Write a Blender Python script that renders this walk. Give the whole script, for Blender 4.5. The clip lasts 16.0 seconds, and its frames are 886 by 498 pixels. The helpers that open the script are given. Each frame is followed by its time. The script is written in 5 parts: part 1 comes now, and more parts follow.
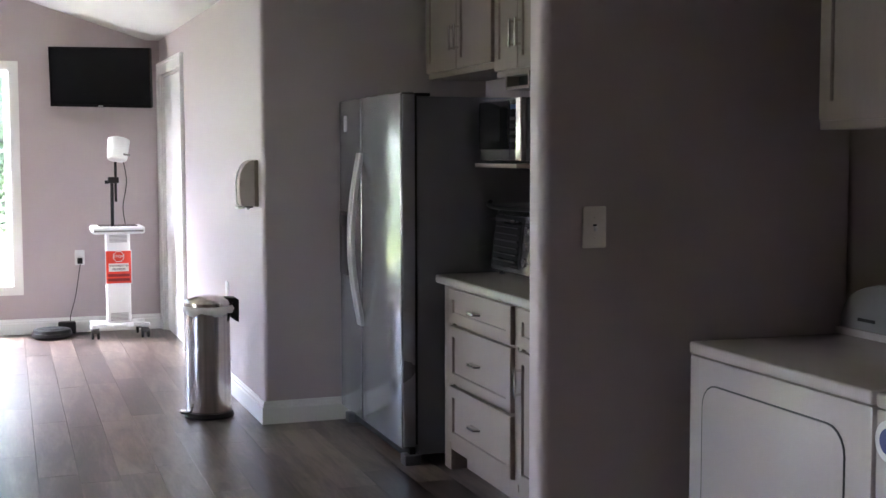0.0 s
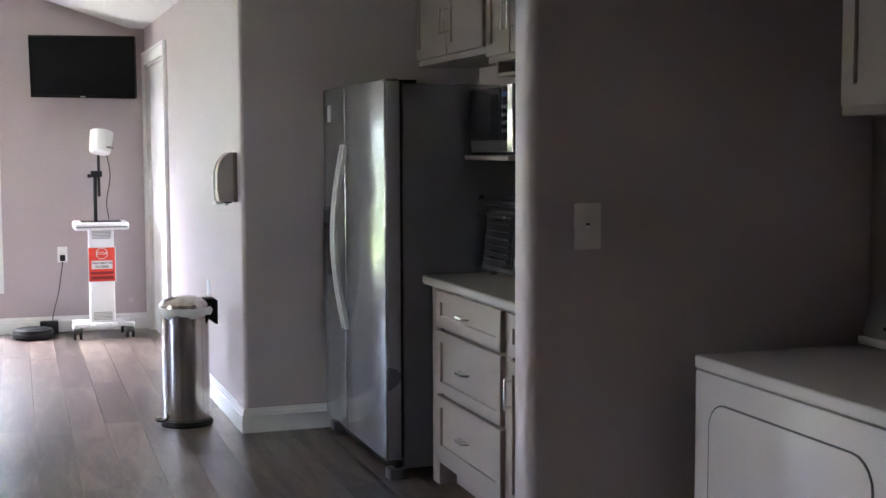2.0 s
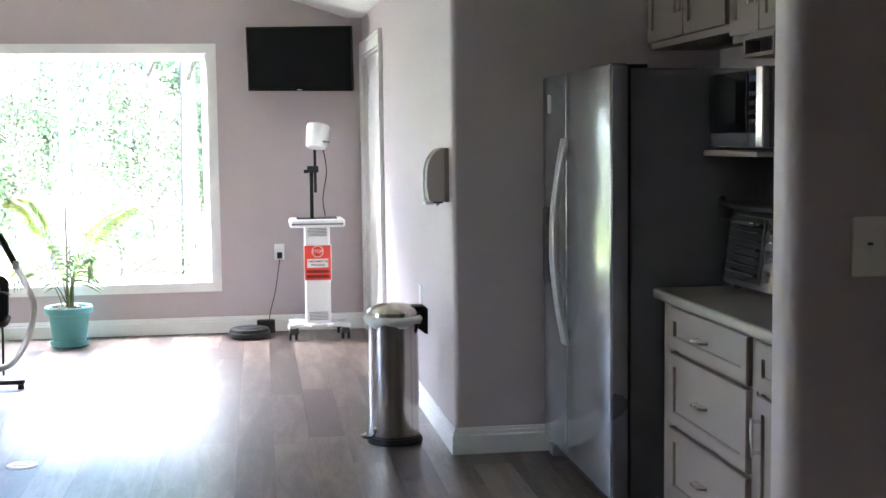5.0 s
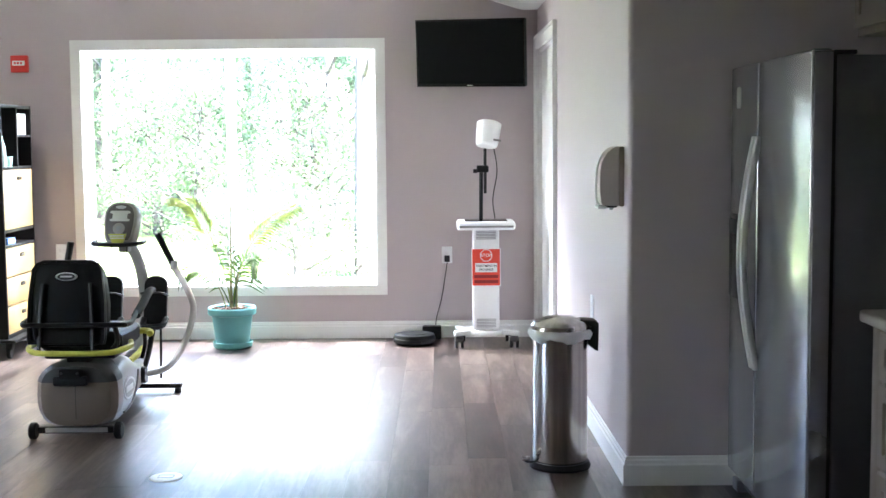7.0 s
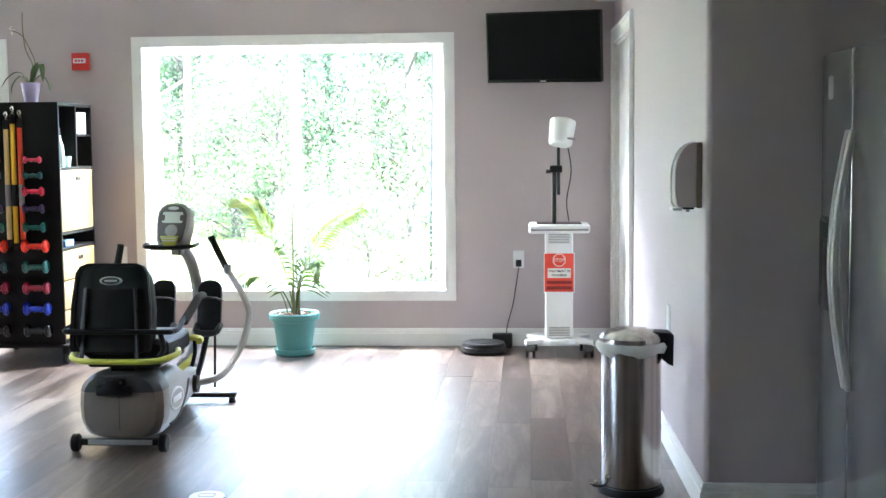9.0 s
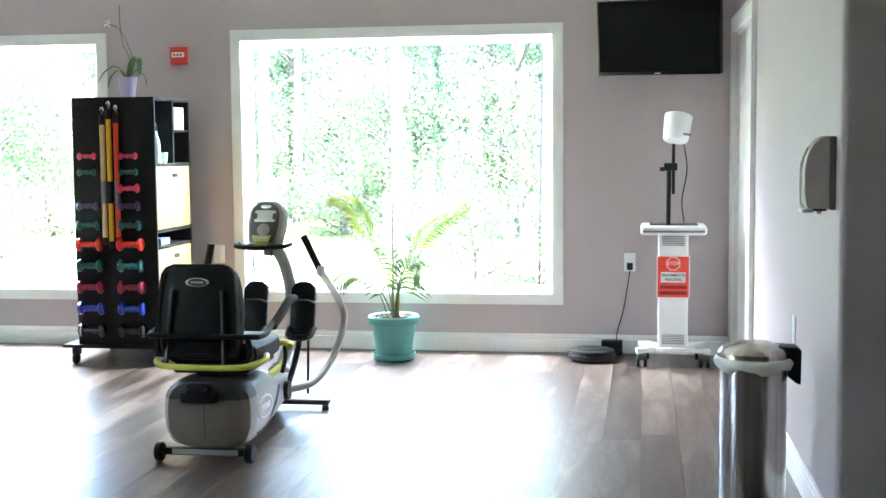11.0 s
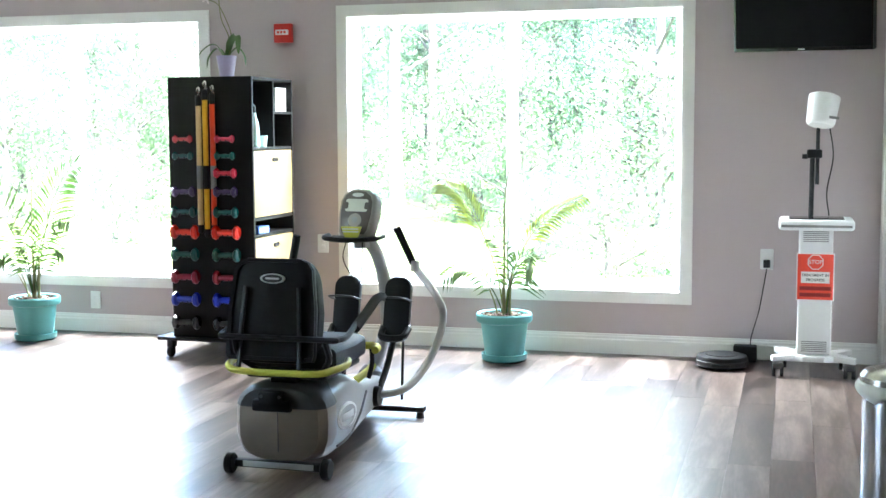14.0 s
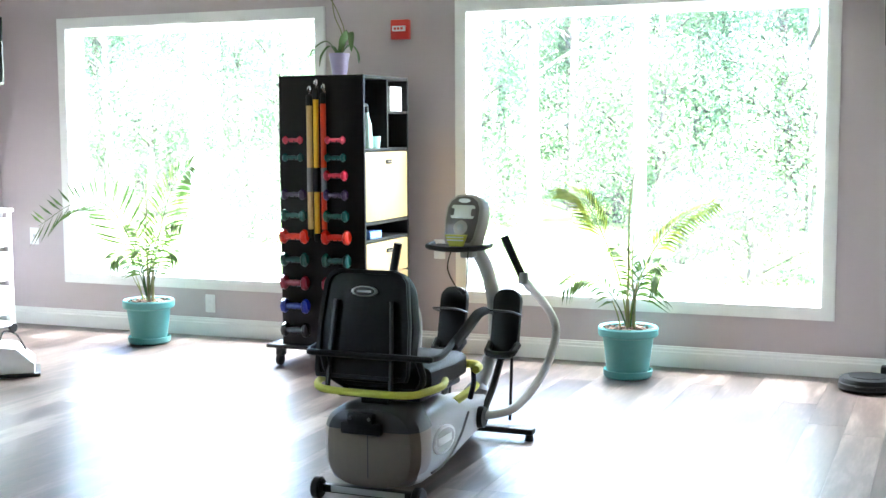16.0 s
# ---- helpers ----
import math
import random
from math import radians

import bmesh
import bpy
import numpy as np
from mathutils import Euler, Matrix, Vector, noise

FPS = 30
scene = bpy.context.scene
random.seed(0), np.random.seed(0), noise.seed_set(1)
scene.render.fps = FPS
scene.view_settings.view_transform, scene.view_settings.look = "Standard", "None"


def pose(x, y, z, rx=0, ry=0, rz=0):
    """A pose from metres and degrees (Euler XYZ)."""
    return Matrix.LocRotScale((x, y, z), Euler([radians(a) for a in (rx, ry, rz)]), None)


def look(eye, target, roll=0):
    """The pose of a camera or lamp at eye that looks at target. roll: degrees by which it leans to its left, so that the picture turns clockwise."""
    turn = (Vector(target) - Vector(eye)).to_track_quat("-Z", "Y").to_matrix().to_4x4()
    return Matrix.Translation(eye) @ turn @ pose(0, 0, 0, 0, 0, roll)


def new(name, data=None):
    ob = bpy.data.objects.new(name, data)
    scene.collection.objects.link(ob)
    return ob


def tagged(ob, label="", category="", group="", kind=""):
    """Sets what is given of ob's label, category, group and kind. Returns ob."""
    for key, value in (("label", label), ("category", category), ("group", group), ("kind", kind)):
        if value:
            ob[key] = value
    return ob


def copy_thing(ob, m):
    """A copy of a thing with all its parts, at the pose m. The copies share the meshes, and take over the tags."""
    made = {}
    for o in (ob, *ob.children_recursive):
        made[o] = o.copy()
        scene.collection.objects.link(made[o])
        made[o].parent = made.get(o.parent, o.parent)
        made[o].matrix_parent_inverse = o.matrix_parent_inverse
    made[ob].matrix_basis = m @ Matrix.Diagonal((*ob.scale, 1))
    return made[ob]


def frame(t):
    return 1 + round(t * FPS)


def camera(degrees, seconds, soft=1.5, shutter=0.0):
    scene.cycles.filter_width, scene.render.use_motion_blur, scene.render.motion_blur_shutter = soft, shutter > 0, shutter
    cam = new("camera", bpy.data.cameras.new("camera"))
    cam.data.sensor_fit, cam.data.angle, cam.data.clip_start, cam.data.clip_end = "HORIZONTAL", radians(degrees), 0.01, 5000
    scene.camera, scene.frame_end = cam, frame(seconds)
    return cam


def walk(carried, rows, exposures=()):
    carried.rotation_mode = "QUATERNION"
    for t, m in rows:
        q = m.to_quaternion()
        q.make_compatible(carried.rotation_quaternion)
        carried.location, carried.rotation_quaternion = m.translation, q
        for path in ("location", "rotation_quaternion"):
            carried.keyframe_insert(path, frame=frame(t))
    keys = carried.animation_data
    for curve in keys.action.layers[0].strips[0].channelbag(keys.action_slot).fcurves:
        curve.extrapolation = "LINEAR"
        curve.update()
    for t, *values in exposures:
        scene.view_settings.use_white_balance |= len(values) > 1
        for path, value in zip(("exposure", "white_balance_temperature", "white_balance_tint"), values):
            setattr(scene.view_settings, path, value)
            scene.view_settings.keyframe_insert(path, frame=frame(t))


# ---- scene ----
cam = camera(39.0, 16.0)
PATH = [
    (0, (0.135, -0.04, 1.464), (0.79, 1.843, 1.314), -0.1),
    (0.5, (0.206, 0.047, 1.465), (0.862, 1.93, 1.311), -0.1),
    (1, (0.266, 0.137, 1.464), (0.923, 2.019, 1.308), -0.2),
    (1.5, (0.311, 0.222, 1.461), (0.966, 2.105, 1.302), -0.2),
    (2, (0.353, 0.316, 1.457), (0.996, 2.203, 1.296), -0.2),
    (2.5, (0.385, 0.404, 1.464), (0.998, 2.3, 1.298), -0.3),
    (3, (0.413, 0.494, 1.473), (0.976, 2.406, 1.302), -0.4),
    (3.5, (0.441, 0.596, 1.478), (0.94, 2.525, 1.304), -0.4),
    (4, (0.474, 0.707, 1.476), (0.906, 2.651, 1.301), -0.5),
    (4.5, (0.514, 0.828, 1.475), (0.872, 2.788, 1.3), -0.6),
    (5, (0.55, 0.925, 1.479), (0.837, 2.897, 1.304), -0.7),
    (7.5, (0.679, 1.546, 1.457), (0.636, 3.538, 1.286), -0.4),
    (8, (0.705, 1.659, 1.445), (0.636, 3.65, 1.276), -0.4),
    (10.5, (0.802, 2.119, 1.431), (0.531, 4.094, 1.266), -0.6),
    (11, (0.766, 2.244, 1.422), (0.452, 4.212, 1.255), -0.5),
    (11.5, (0.759, 2.371, 1.416), (0.408, 4.332, 1.243), -0.5),
    (12, (0.767, 2.501, 1.411), (0.382, 4.455, 1.231), -0.4),
    (12.5, (0.774, 2.611, 1.405), (0.359, 4.558, 1.221), -0.4),
    (13, (0.782, 2.706, 1.399), (0.336, 4.647, 1.214), -0.4),
    (13.5, (0.802, 2.81, 1.402), (0.314, 4.74, 1.215), -0.3),
    (14, (0.835, 2.904, 1.414), (0.297, 4.821, 1.224), -0.3),
    (14.5, (0.866, 3.013, 1.431), (0.262, 4.909, 1.238), -0.3),
    (15, (0.871, 3.128, 1.435), (0.201, 5.002, 1.242), -0.2),
    (15.5, (0.864, 3.242, 1.433), (0.143, 5.098, 1.24), -0.3),
    (16, (0.872, 3.36, 1.425), (0.112, 5.2, 1.234), -0.3),
]
EXPOSURES = [(0, 5.75, 6250, 28), (5, 5.7, 6150, 22), (7.5, 5.65, 6080, 19), (11, 5.6, 6000, 12), (16, 5.55, 5950, 11)]
walk(cam, [(t, look(eye, target, roll)) for t, eye, target, roll in PATH], EXPOSURES)


# ---- light ----
world = bpy.data.worlds.new("sky")
scene.world = world
world.use_nodes = True
sky = world.node_tree.nodes.new("ShaderNodeTexSky")
sky.sky_type, sky.sun_disc = "NISHITA", False
sky.sun_elevation, sky.sun_rotation = radians(52), radians(150)
world.node_tree.links.new(sky.outputs[0], world.node_tree.nodes["Background"].inputs[0])
world.node_tree.nodes["Background"].inputs[1].default_value = 0.15
sun = new("sun", bpy.data.lights.new("sun", "SUN"))
sun.data.energy, sun.data.angle, sun.data.color = 3.4, radians(0.53), (1.0, 0.95, 0.87)
sun.matrix_world = look((12, -20, 30), (0, 0, 0))


def sky_fill(eye, target, width, height, watts):
    """An added area lamp that stands in for sky light at a window."""
    la = new("sky_fill", bpy.data.lights.new("sky_fill", "AREA"))
    la.data.shape, la.data.size, la.data.size_y, la.data.energy, la.data.color = "RECTANGLE", width, height, watts, (0.93, 1.0, 0.95)
    la.matrix_world = look(eye, target)


sky_fill((-0.92, 11.6, 2.85), (-0.92, 8.3, 0.2), 2.2, 0.7, 25)
sky_fill((-4.1, 11.6, 2.85), (-4.1, 8.3, 0.2), 2.2, 0.7, 25)
# extra fill for kitchen and laundry, outside the invented side window
sky_fill((-6.6, 5.3, 2.2), (-3.0, 5.0, 0.8), 1.4, 0.9, 1.6)


# ---- materials ----
def mat(name, col, rough=0.5, metal=0.0, vary=0.12, scale=3.0, grain=60.0, bump=0.05, col2=None, spec=0.5, stretch=(1, 1, 1), rvary=0.1):
    """Paint-like surface: base colour varied by a coarse and a fine noise, with fine relief."""
    m = bpy.data.materials.new(name)
    m.use_nodes = True
    n, l = m.node_tree.nodes, m.node_tree.links
    b = n["Principled BSDF"]
    co = n.new("ShaderNodeTexCoord")
    mp = n.new("ShaderNodeMapping")
    mp.inputs["Scale"].default_value = stretch
    l.new(co.outputs["Object"], mp.inputs[0])
    a = n.new("ShaderNodeTexNoise")
    a.inputs["Scale"].default_value, a.inputs["Detail"].default_value = scale, 4
    f = n.new("ShaderNodeTexNoise")
    f.inputs["Scale"].default_value, f.inputs["Detail"].default_value = grain, 3
    l.new(mp.outputs[0], a.inputs[0]), l.new(mp.outputs[0], f.inputs[0])
    ad = n.new("ShaderNodeMath")
    ad.operation = "MULTIPLY_ADD"
    l.new(f.outputs[0], ad.inputs[0])
    ad.inputs[1].default_value = 0.4
    l.new(a.outputs[0], ad.inputs[2])
    r = n.new("ShaderNodeValToRGB")
    c2 = col2 or tuple(c * (1 - vary) for c in col)
    r.color_ramp.elements[0].position, r.color_ramp.elements[0].color = 0.45, (*c2, 1)
    r.color_ramp.elements[1].position, r.color_ramp.elements[1].color = 0.95, (*(col if col2 else tuple(min(1, c * (1 + vary)) for c in col)), 1)
    l.new(ad.outputs[0], r.inputs[0]), l.new(r.outputs[0], b.inputs["Base Color"])
    mr = n.new("ShaderNodeMapRange")
    mr.inputs[3].default_value, mr.inputs[4].default_value = max(0.03, rough - rvary), min(1, rough + rvary)
    l.new(a.outputs[0], mr.inputs[0]), l.new(mr.outputs[0], b.inputs["Roughness"])
    b.inputs["Metallic"].default_value, b.inputs["Specular IOR Level"].default_value = metal, spec
    if bump:
        bp = n.new("ShaderNodeBump")
        bp.inputs["Strength"].default_value, bp.inputs["Distance"].default_value = bump, 0.004
        l.new(f.outputs[0], bp.inputs["Height"]), l.new(bp.outputs[0], b.inputs["Normal"])
    return m


WALL = mat("wall_paint", (0.475, 0.405, 0.412), 0.6, vary=0.03, scale=1.2, grain=220, bump=0.15)
# made-up beige for unseen walls, so light bounced off them turns warm
BOUNCEWALL = mat("warm_bounce_beige", (0.50, 0.36, 0.305), 0.6, vary=0.04, scale=1.2, grain=220, bump=0.15)
CEIL = mat("ceiling_paint", (0.80, 0.79, 0.77), 0.7, vary=0.02, grain=120, bump=0.2)
TRIM = mat("trim_paint", (0.80, 0.79, 0.77), 0.35, vary=0.03, grain=90, bump=0.04)
CAB = mat("cabinet_paint", (0.235, 0.185, 0.16), 0.42, vary=0.06, scale=4, grain=90, stretch=(1, 1, 0.15), bump=0.06)
COUNTER = mat("laminate_counter", (0.30, 0.262, 0.236), 0.3, col2=(0.25, 0.217, 0.195), scale=60, grain=220, bump=0.01, rvary=0.03)
STEEL = mat("brushed_steel", (0.29, 0.285, 0.29), 0.19, 0.72, vary=0.05, scale=2, grain=160, stretch=(1, 1, 0.03), bump=0.006, rvary=0.03)
# bin steel: vertical streaks in the base colour imitate reflections of the room
STEELCAN = mat("steel_reflection_streaks", (0.62, 0.575, 0.54), 0.24, 1.0, vary=0.32, scale=22, grain=70, stretch=(1, 1, 0.01), bump=0, rvary=0.08)
STEELEDGE = mat("door_edge_grey", (0.26, 0.26, 0.29), 0.3, 0.6, vary=0.05, bump=0.01)
STEELDK = mat("fridge_side_grey", (0.13, 0.13, 0.145), 0.36, 0.25, vary=0.08, grain=300, bump=0.12)
SATIN = mat("satin_handle_grey", (0.55, 0.54, 0.54), 0.36, 0.55, vary=0.03, bump=0)
CHROME = mat("satin_nickel", (0.75, 0.74, 0.72), 0.2, 1.0, vary=0.02, bump=0)
BLACK = mat("black_plastic", (0.009, 0.009, 0.0095), 0.45, vary=0.25, grain=150, bump=0.05, spec=0.25)
BLACKGLOSS = mat("black_gloss", (0.006, 0.006, 0.007), 0.12, vary=0.1, bump=0, spec=0.5)
SCREEN = mat("tv_screen", (0.005, 0.005, 0.0055), 0.5, vary=0.1, bump=0, spec=0.06)
VINYL = mat("black_vinyl", (0.009, 0.009, 0.0095), 0.48, vary=0.2, grain=260, bump=0.25, spec=0.22)
BOARD = mat("black_wood_board", (0.012, 0.011, 0.011), 0.5, vary=0.25, grain=120, stretch=(1, 1, 0.1), bump=0.08, spec=0.15)
BIRCH = mat("birch_ply", (0.37, 0.245, 0.105), 0.45, vary=0.08, scale=2.5, grain=40, stretch=(1, 1, 0.12), bump=0.03)
ENAMEL = mat("white_enamel", (0.54, 0.48, 0.455), 0.22, vary=0.02, scale=2, bump=0.01)
CONSOLE = mat("grey_console", (0.22, 0.215, 0.21), 0.3, vary=0.05, bump=0.02)
WHITEPL = mat("white_plastic", (0.78, 0.78, 0.78), 0.38, vary=0.03, bump=0.02)
CREAM = mat("ivory_plastic", (0.80, 0.75, 0.69), 0.35, vary=0.04, bump=0.02)
DISPGREY = mat("dispenser_plastic", (0.50, 0.43, 0.40), 0.35, vary=0.04, bump=0.02)
SHELLGREY = mat("silver_grey_shell", (0.33, 0.325, 0.32), 0.35, 0.1, vary=0.05, bump=0.03)
TAUPE = mat("taupe_shell", (0.20, 0.155, 0.122), 0.4, vary=0.06, bump=0.05)
TUBEGREY = mat("silver_tube_paint", (0.42, 0.41, 0.39), 0.35, 0.3, vary=0.06, bump=0.03)
YELLOW = mat("yellow_green_foam", (0.62, 0.60, 0.08), 0.55, vary=0.08, bump=0.08)
TEAL = mat("teal_pot_plastic", (0.09, 0.30, 0.29), 0.45, vary=0.07, scale=5, bump=0.06)
SOIL = mat("bark_chips", (0.16, 0.09, 0.055), 0.9, col2=(0.04, 0.025, 0.018), scale=40, grain=90, bump=0.8)
LILAC = mat("lilac_pot", (0.45, 0.38, 0.62), 0.35, vary=0.05, bump=0.03)
RED = mat("red_paint", (0.62, 0.035, 0.025), 0.35, vary=0.06, bump=0.02)
REDSIGN = mat("red_sign_card", (0.72, 0.055, 0.025), 0.5, vary=0.04, bump=0.02)
PADGREY = mat("dark_pad", (0.045, 0.044, 0.045), 0.5, vary=0.15, bump=0.1)
VACGREY = mat("vacuum_plastic", (0.011, 0.0115, 0.0125), 0.5, vary=0.15, bump=0.05, spec=0.12)
ARMGREY = mat("armrest_foam", (0.05, 0.048, 0.046), 0.75, vary=0.1, bump=0.1, spec=0.15)
INK = mat("black_ink", (0.02, 0.02, 0.02), 0.5, bump=0)
DARKRED = mat("dark_red_ink", (0.24, 0.012, 0.01), 0.5, bump=0)
LINER = mat("white_bin_liner", (0.75, 0.73, 0.71), 0.35, vary=0.06, grain=25, bump=0.5)
BADGE = mat("silver_badge", (0.62, 0.62, 0.60), 0.3, 0.4, vary=0.04, bump=0)
BLUEINK = mat("blue_ink", (0.04, 0.06, 0.22), 0.4, bump=0)
LCD = mat("lcd_grey_green", (0.72, 0.71, 0.64), 0.25, vary=0.04, bump=0)
CONSBRONZE = mat("console_grey", (0.36, 0.32, 0.28), 0.4, vary=0.06, bump=0.04)
CONSDARK = mat("console_face_brown", (0.10, 0.082, 0.07), 0.35, vary=0.06, bump=0.02)
WOODBAR_Y = mat("yellow_bar", (0.80, 0.47, 0.02), 0.4, vary=0.04, bump=0.02)
WOODBAR_T = mat("tan_bar", (0.70, 0.50, 0.22), 0.4, vary=0.04, bump=0.02)
WOODBAR_O = mat("orange_bar", (0.72, 0.05, 0.006), 0.4, vary=0.04, bump=0.02)
STEM = mat("palm_stem", (0.20, 0.22, 0.07), 0.5, col2=(0.13, 0.09, 0.04), scale=20, bump=0.1)
BARK = mat("tree_bark", (0.085, 0.075, 0.068), 0.9, col2=(0.045, 0.04, 0.036), scale=4, grain=25, stretch=(1, 1, 0.2), bump=0.8)
GRASS = mat("lawn", (0.16, 0.22, 0.06), 0.9, col2=(0.09, 0.13, 0.035), scale=0.8, grain=30, bump=0.6)
SUBFLOOR = mat("subfloor", (0.04, 0.035, 0.03), 0.9)
DUMB = {k: mat(k + "_vinyl_weight", c, 0.28, vary=0.08, bump=0.04) for k, c in {
    "pink": (0.75, 0.07, 0.11), "green": (0.015, 0.10, 0.085), "crimson": (0.65, 0.03, 0.06), "purple": (0.06, 0.035, 0.10), "red": (0.80, 0.035, 0.015),
    "maroon": (0.28, 0.02, 0.04), "blue": (0.02, 0.04, 0.38), "black": (0.015, 0.015, 0.016)}.items()}


def leaf_mat(name, col, col2, glow=0.35):
    """Leaf: diffuse and translucent, varied leaf by leaf."""
    m = bpy.data.materials.new(name)
    m.use_nodes = True
    n, l = m.node_tree.nodes, m.node_tree.links
    out, b = n["Material Output"], n["Principled BSDF"]
    g = n.new("ShaderNodeNewGeometry")
    r = n.new("ShaderNodeValToRGB")
    r.color_ramp.elements[0].color, r.color_ramp.elements[1].color = (*col, 1), (*col2, 1)
    l.new(g.outputs["Random Per Island"], r.inputs[0]), l.new(r.outputs[0], b.inputs["Base Color"])
    b.inputs["Roughness"].default_value = 0.5
    t = n.new("ShaderNodeBsdfTranslucent")
    l.new(r.outputs[0], t.inputs[0])
    mx = n.new("ShaderNodeMixShader")
    mx.inputs[0].default_value = glow
    l.new(b.outputs[0], mx.inputs[1]), l.new(t.outputs[0], mx.inputs[2]), l.new(mx.outputs[0], out.inputs[0])
    return m


PALM = leaf_mat("palm_leaf", (0.03, 0.07, 0.012), (0.08, 0.13, 0.025), 0.5)
PALMY = leaf_mat("palm_leaf_yellow", (0.13, 0.18, 0.012), (0.22, 0.25, 0.025), 0.45)
ORCH = leaf_mat("orchid_leaf", (0.05, 0.10, 0.03), (0.08, 0.14, 0.04), 0.2)
LEAF = leaf_mat("tree_leaf", (0.052, 0.10, 0.060), (0.088, 0.142, 0.086), 0.6)
LEAF2 = leaf_mat("tree_leaf_light", (0.10, 0.165, 0.088), (0.155, 0.22, 0.122), 0.6)
PETAL = leaf_mat("white_petal", (0.75, 0.65, 0.68), (0.8, 0.75, 0.76), 0.4)

# white window vinyl, made translucent so backlit frames glow like bloom
PVC = leaf_mat("white_vinyl_bloom", (0.80, 0.80, 0.79), (0.82, 0.82, 0.81), 0.45)
GLASS = bpy.data.materials.new("window_glass")
GLASS.use_nodes = True
_b = GLASS.node_tree.nodes["Principled BSDF"]
_b.inputs["Transmission Weight"].default_value, _b.inputs["Roughness"].default_value, _b.inputs["IOR"].default_value = 1.0, 0.0, 1.25
OVENGLASS = mat("dark_oven_glass", (0.02, 0.02, 0.02), 0.08, vary=0.05, bump=0)


def plank_mat():
    """Grey-brown oak laminate: streaks along the board, knots, each board its own tone."""
    m = bpy.data.materials.new("oak_laminate")
    m.use_nodes = True
    n, l = m.node_tree.nodes, m.node_tree.links
    b = n["Principled BSDF"]
    g, oi = n.new("ShaderNodeNewGeometry"), n.new("ShaderNodeObjectInfo")
    off = n.new("ShaderNodeVectorMath")
    off.operation = "MULTIPLY_ADD"
    cb = n.new("ShaderNodeCombineXYZ")
    tone = n.new("ShaderNodeMath")
    tone.operation = "ADD"
    l.new(oi.outputs["Random"], tone.inputs[0]), l.new(g.outputs["Random Per Island"], tone.inputs[1])
    for i in range(3):
        l.new(tone.outputs[0], cb.inputs[i])
    l.new(cb.outputs[0], off.inputs[0])
    off.inputs[1].default_value = (37, 53, 11)
    l.new(g.outputs["Position"], off.inputs[2])
    mp = n.new("ShaderNodeMapping")
    mp.inputs["Scale"].default_value = (1, 0.13, 1)
    l.new(off.outputs[0], mp.inputs[0])
    a, f = n.new("ShaderNodeTexNoise"), n.new("ShaderNodeTexNoise")
    a.inputs["Scale"].default_value, a.inputs["Detail"].default_value, a.inputs["Distortion"].default_value = 9, 6, 1.2
    f.inputs["Scale"].default_value, f.inputs["Detail"].default_value = 70, 4
    l.new(mp.outputs[0], a.inputs[0]), l.new(mp.outputs[0], f.inputs[0])
    r = n.new("ShaderNodeValToRGB")
    for pos, c in ((0.28, (0.014, 0.008, 0.0062)), (0.48, (0.056, 0.036, 0.029)), (0.76, (0.18, 0.135, 0.116))):
        e = r.color_ramp.elements.new(pos)
        e.color = (*c, 1)
    r.color_ramp.elements.remove(r.color_ramp.elements[0])
    r.color_ramp.elements.remove(r.color_ramp.elements[-1])
    ad = n.new("ShaderNodeMath")
    ad.operation = "MULTIPLY_ADD"
    l.new(f.outputs[0], ad.inputs[0])
    ad.inputs[1].default_value = 0.34
    l.new(a.outputs[0], ad.inputs[2])
    fr = n.new("ShaderNodeMath")
    fr.operation = "FRACT"
    l.new(tone.outputs[0], fr.inputs[0])
    ad2 = n.new("ShaderNodeMath")
    ad2.operation = "MULTIPLY_ADD"
    l.new(fr.outputs[0], ad2.inputs[0])
    ad2.inputs[1].default_value = 0.30
    sb = n.new("ShaderNodeMath")
    sb.operation = "SUBTRACT"
    l.new(ad.outputs[0], sb.inputs[0])
    sb.inputs[1].default_value = 0.31
    l.new(sb.outputs[0], ad2.inputs[2])
    l.new(ad2.outputs[0], r.inputs[0]), l.new(r.outputs[0], b.inputs["Base Color"])
    mr = n.new("ShaderNodeMapRange")
    mr.inputs[3].default_value, mr.inputs[4].default_value = 0.27, 0.36
    b.inputs["Specular IOR Level"].default_value = 0.9
    l.new(a.outputs[0], mr.inputs[0]), l.new(mr.outputs[0], b.inputs["Roughness"])
    bp = n.new("ShaderNodeBump")
    bp.inputs["Strength"].default_value, bp.inputs["Distance"].default_value = 0.03, 0.002
    l.new(f.outputs[0], bp.inputs["Height"]), l.new(bp.outputs[0], b.inputs["Normal"])
    return m


PLANK = plank_mat()


# ---- mesh helpers ----
def finish(name, bm, material, smooth=30):
    me = bpy.data.meshes.new(name)
    bm.normal_update()
    if smooth:
        lim = radians(smooth)
        for f in bm.faces:
            f.smooth = True
        for e in bm.edges:
            e.smooth = len(e.link_faces) == 2 and e.calc_face_angle(0) < lim
    bm.to_mesh(me)
    bm.free()
    me.materials.append(material)
    return me


def part(name, bm, material, parent=None, label="", smooth=30, at=None):
    ob = new(name, finish(name, bm, material, smooth))
    if parent is not None:
        ob.parent = parent
    if at is not None:
        ob.matrix_basis = at
    return tagged(ob, label)


def thing(name, label, category, at=None, group="", kind=""):
    ob = new(name)
    ob.empty_display_size = 0.1
    if at is not None:
        ob.matrix_basis = at
    return tagged(ob, label, category, group, kind)


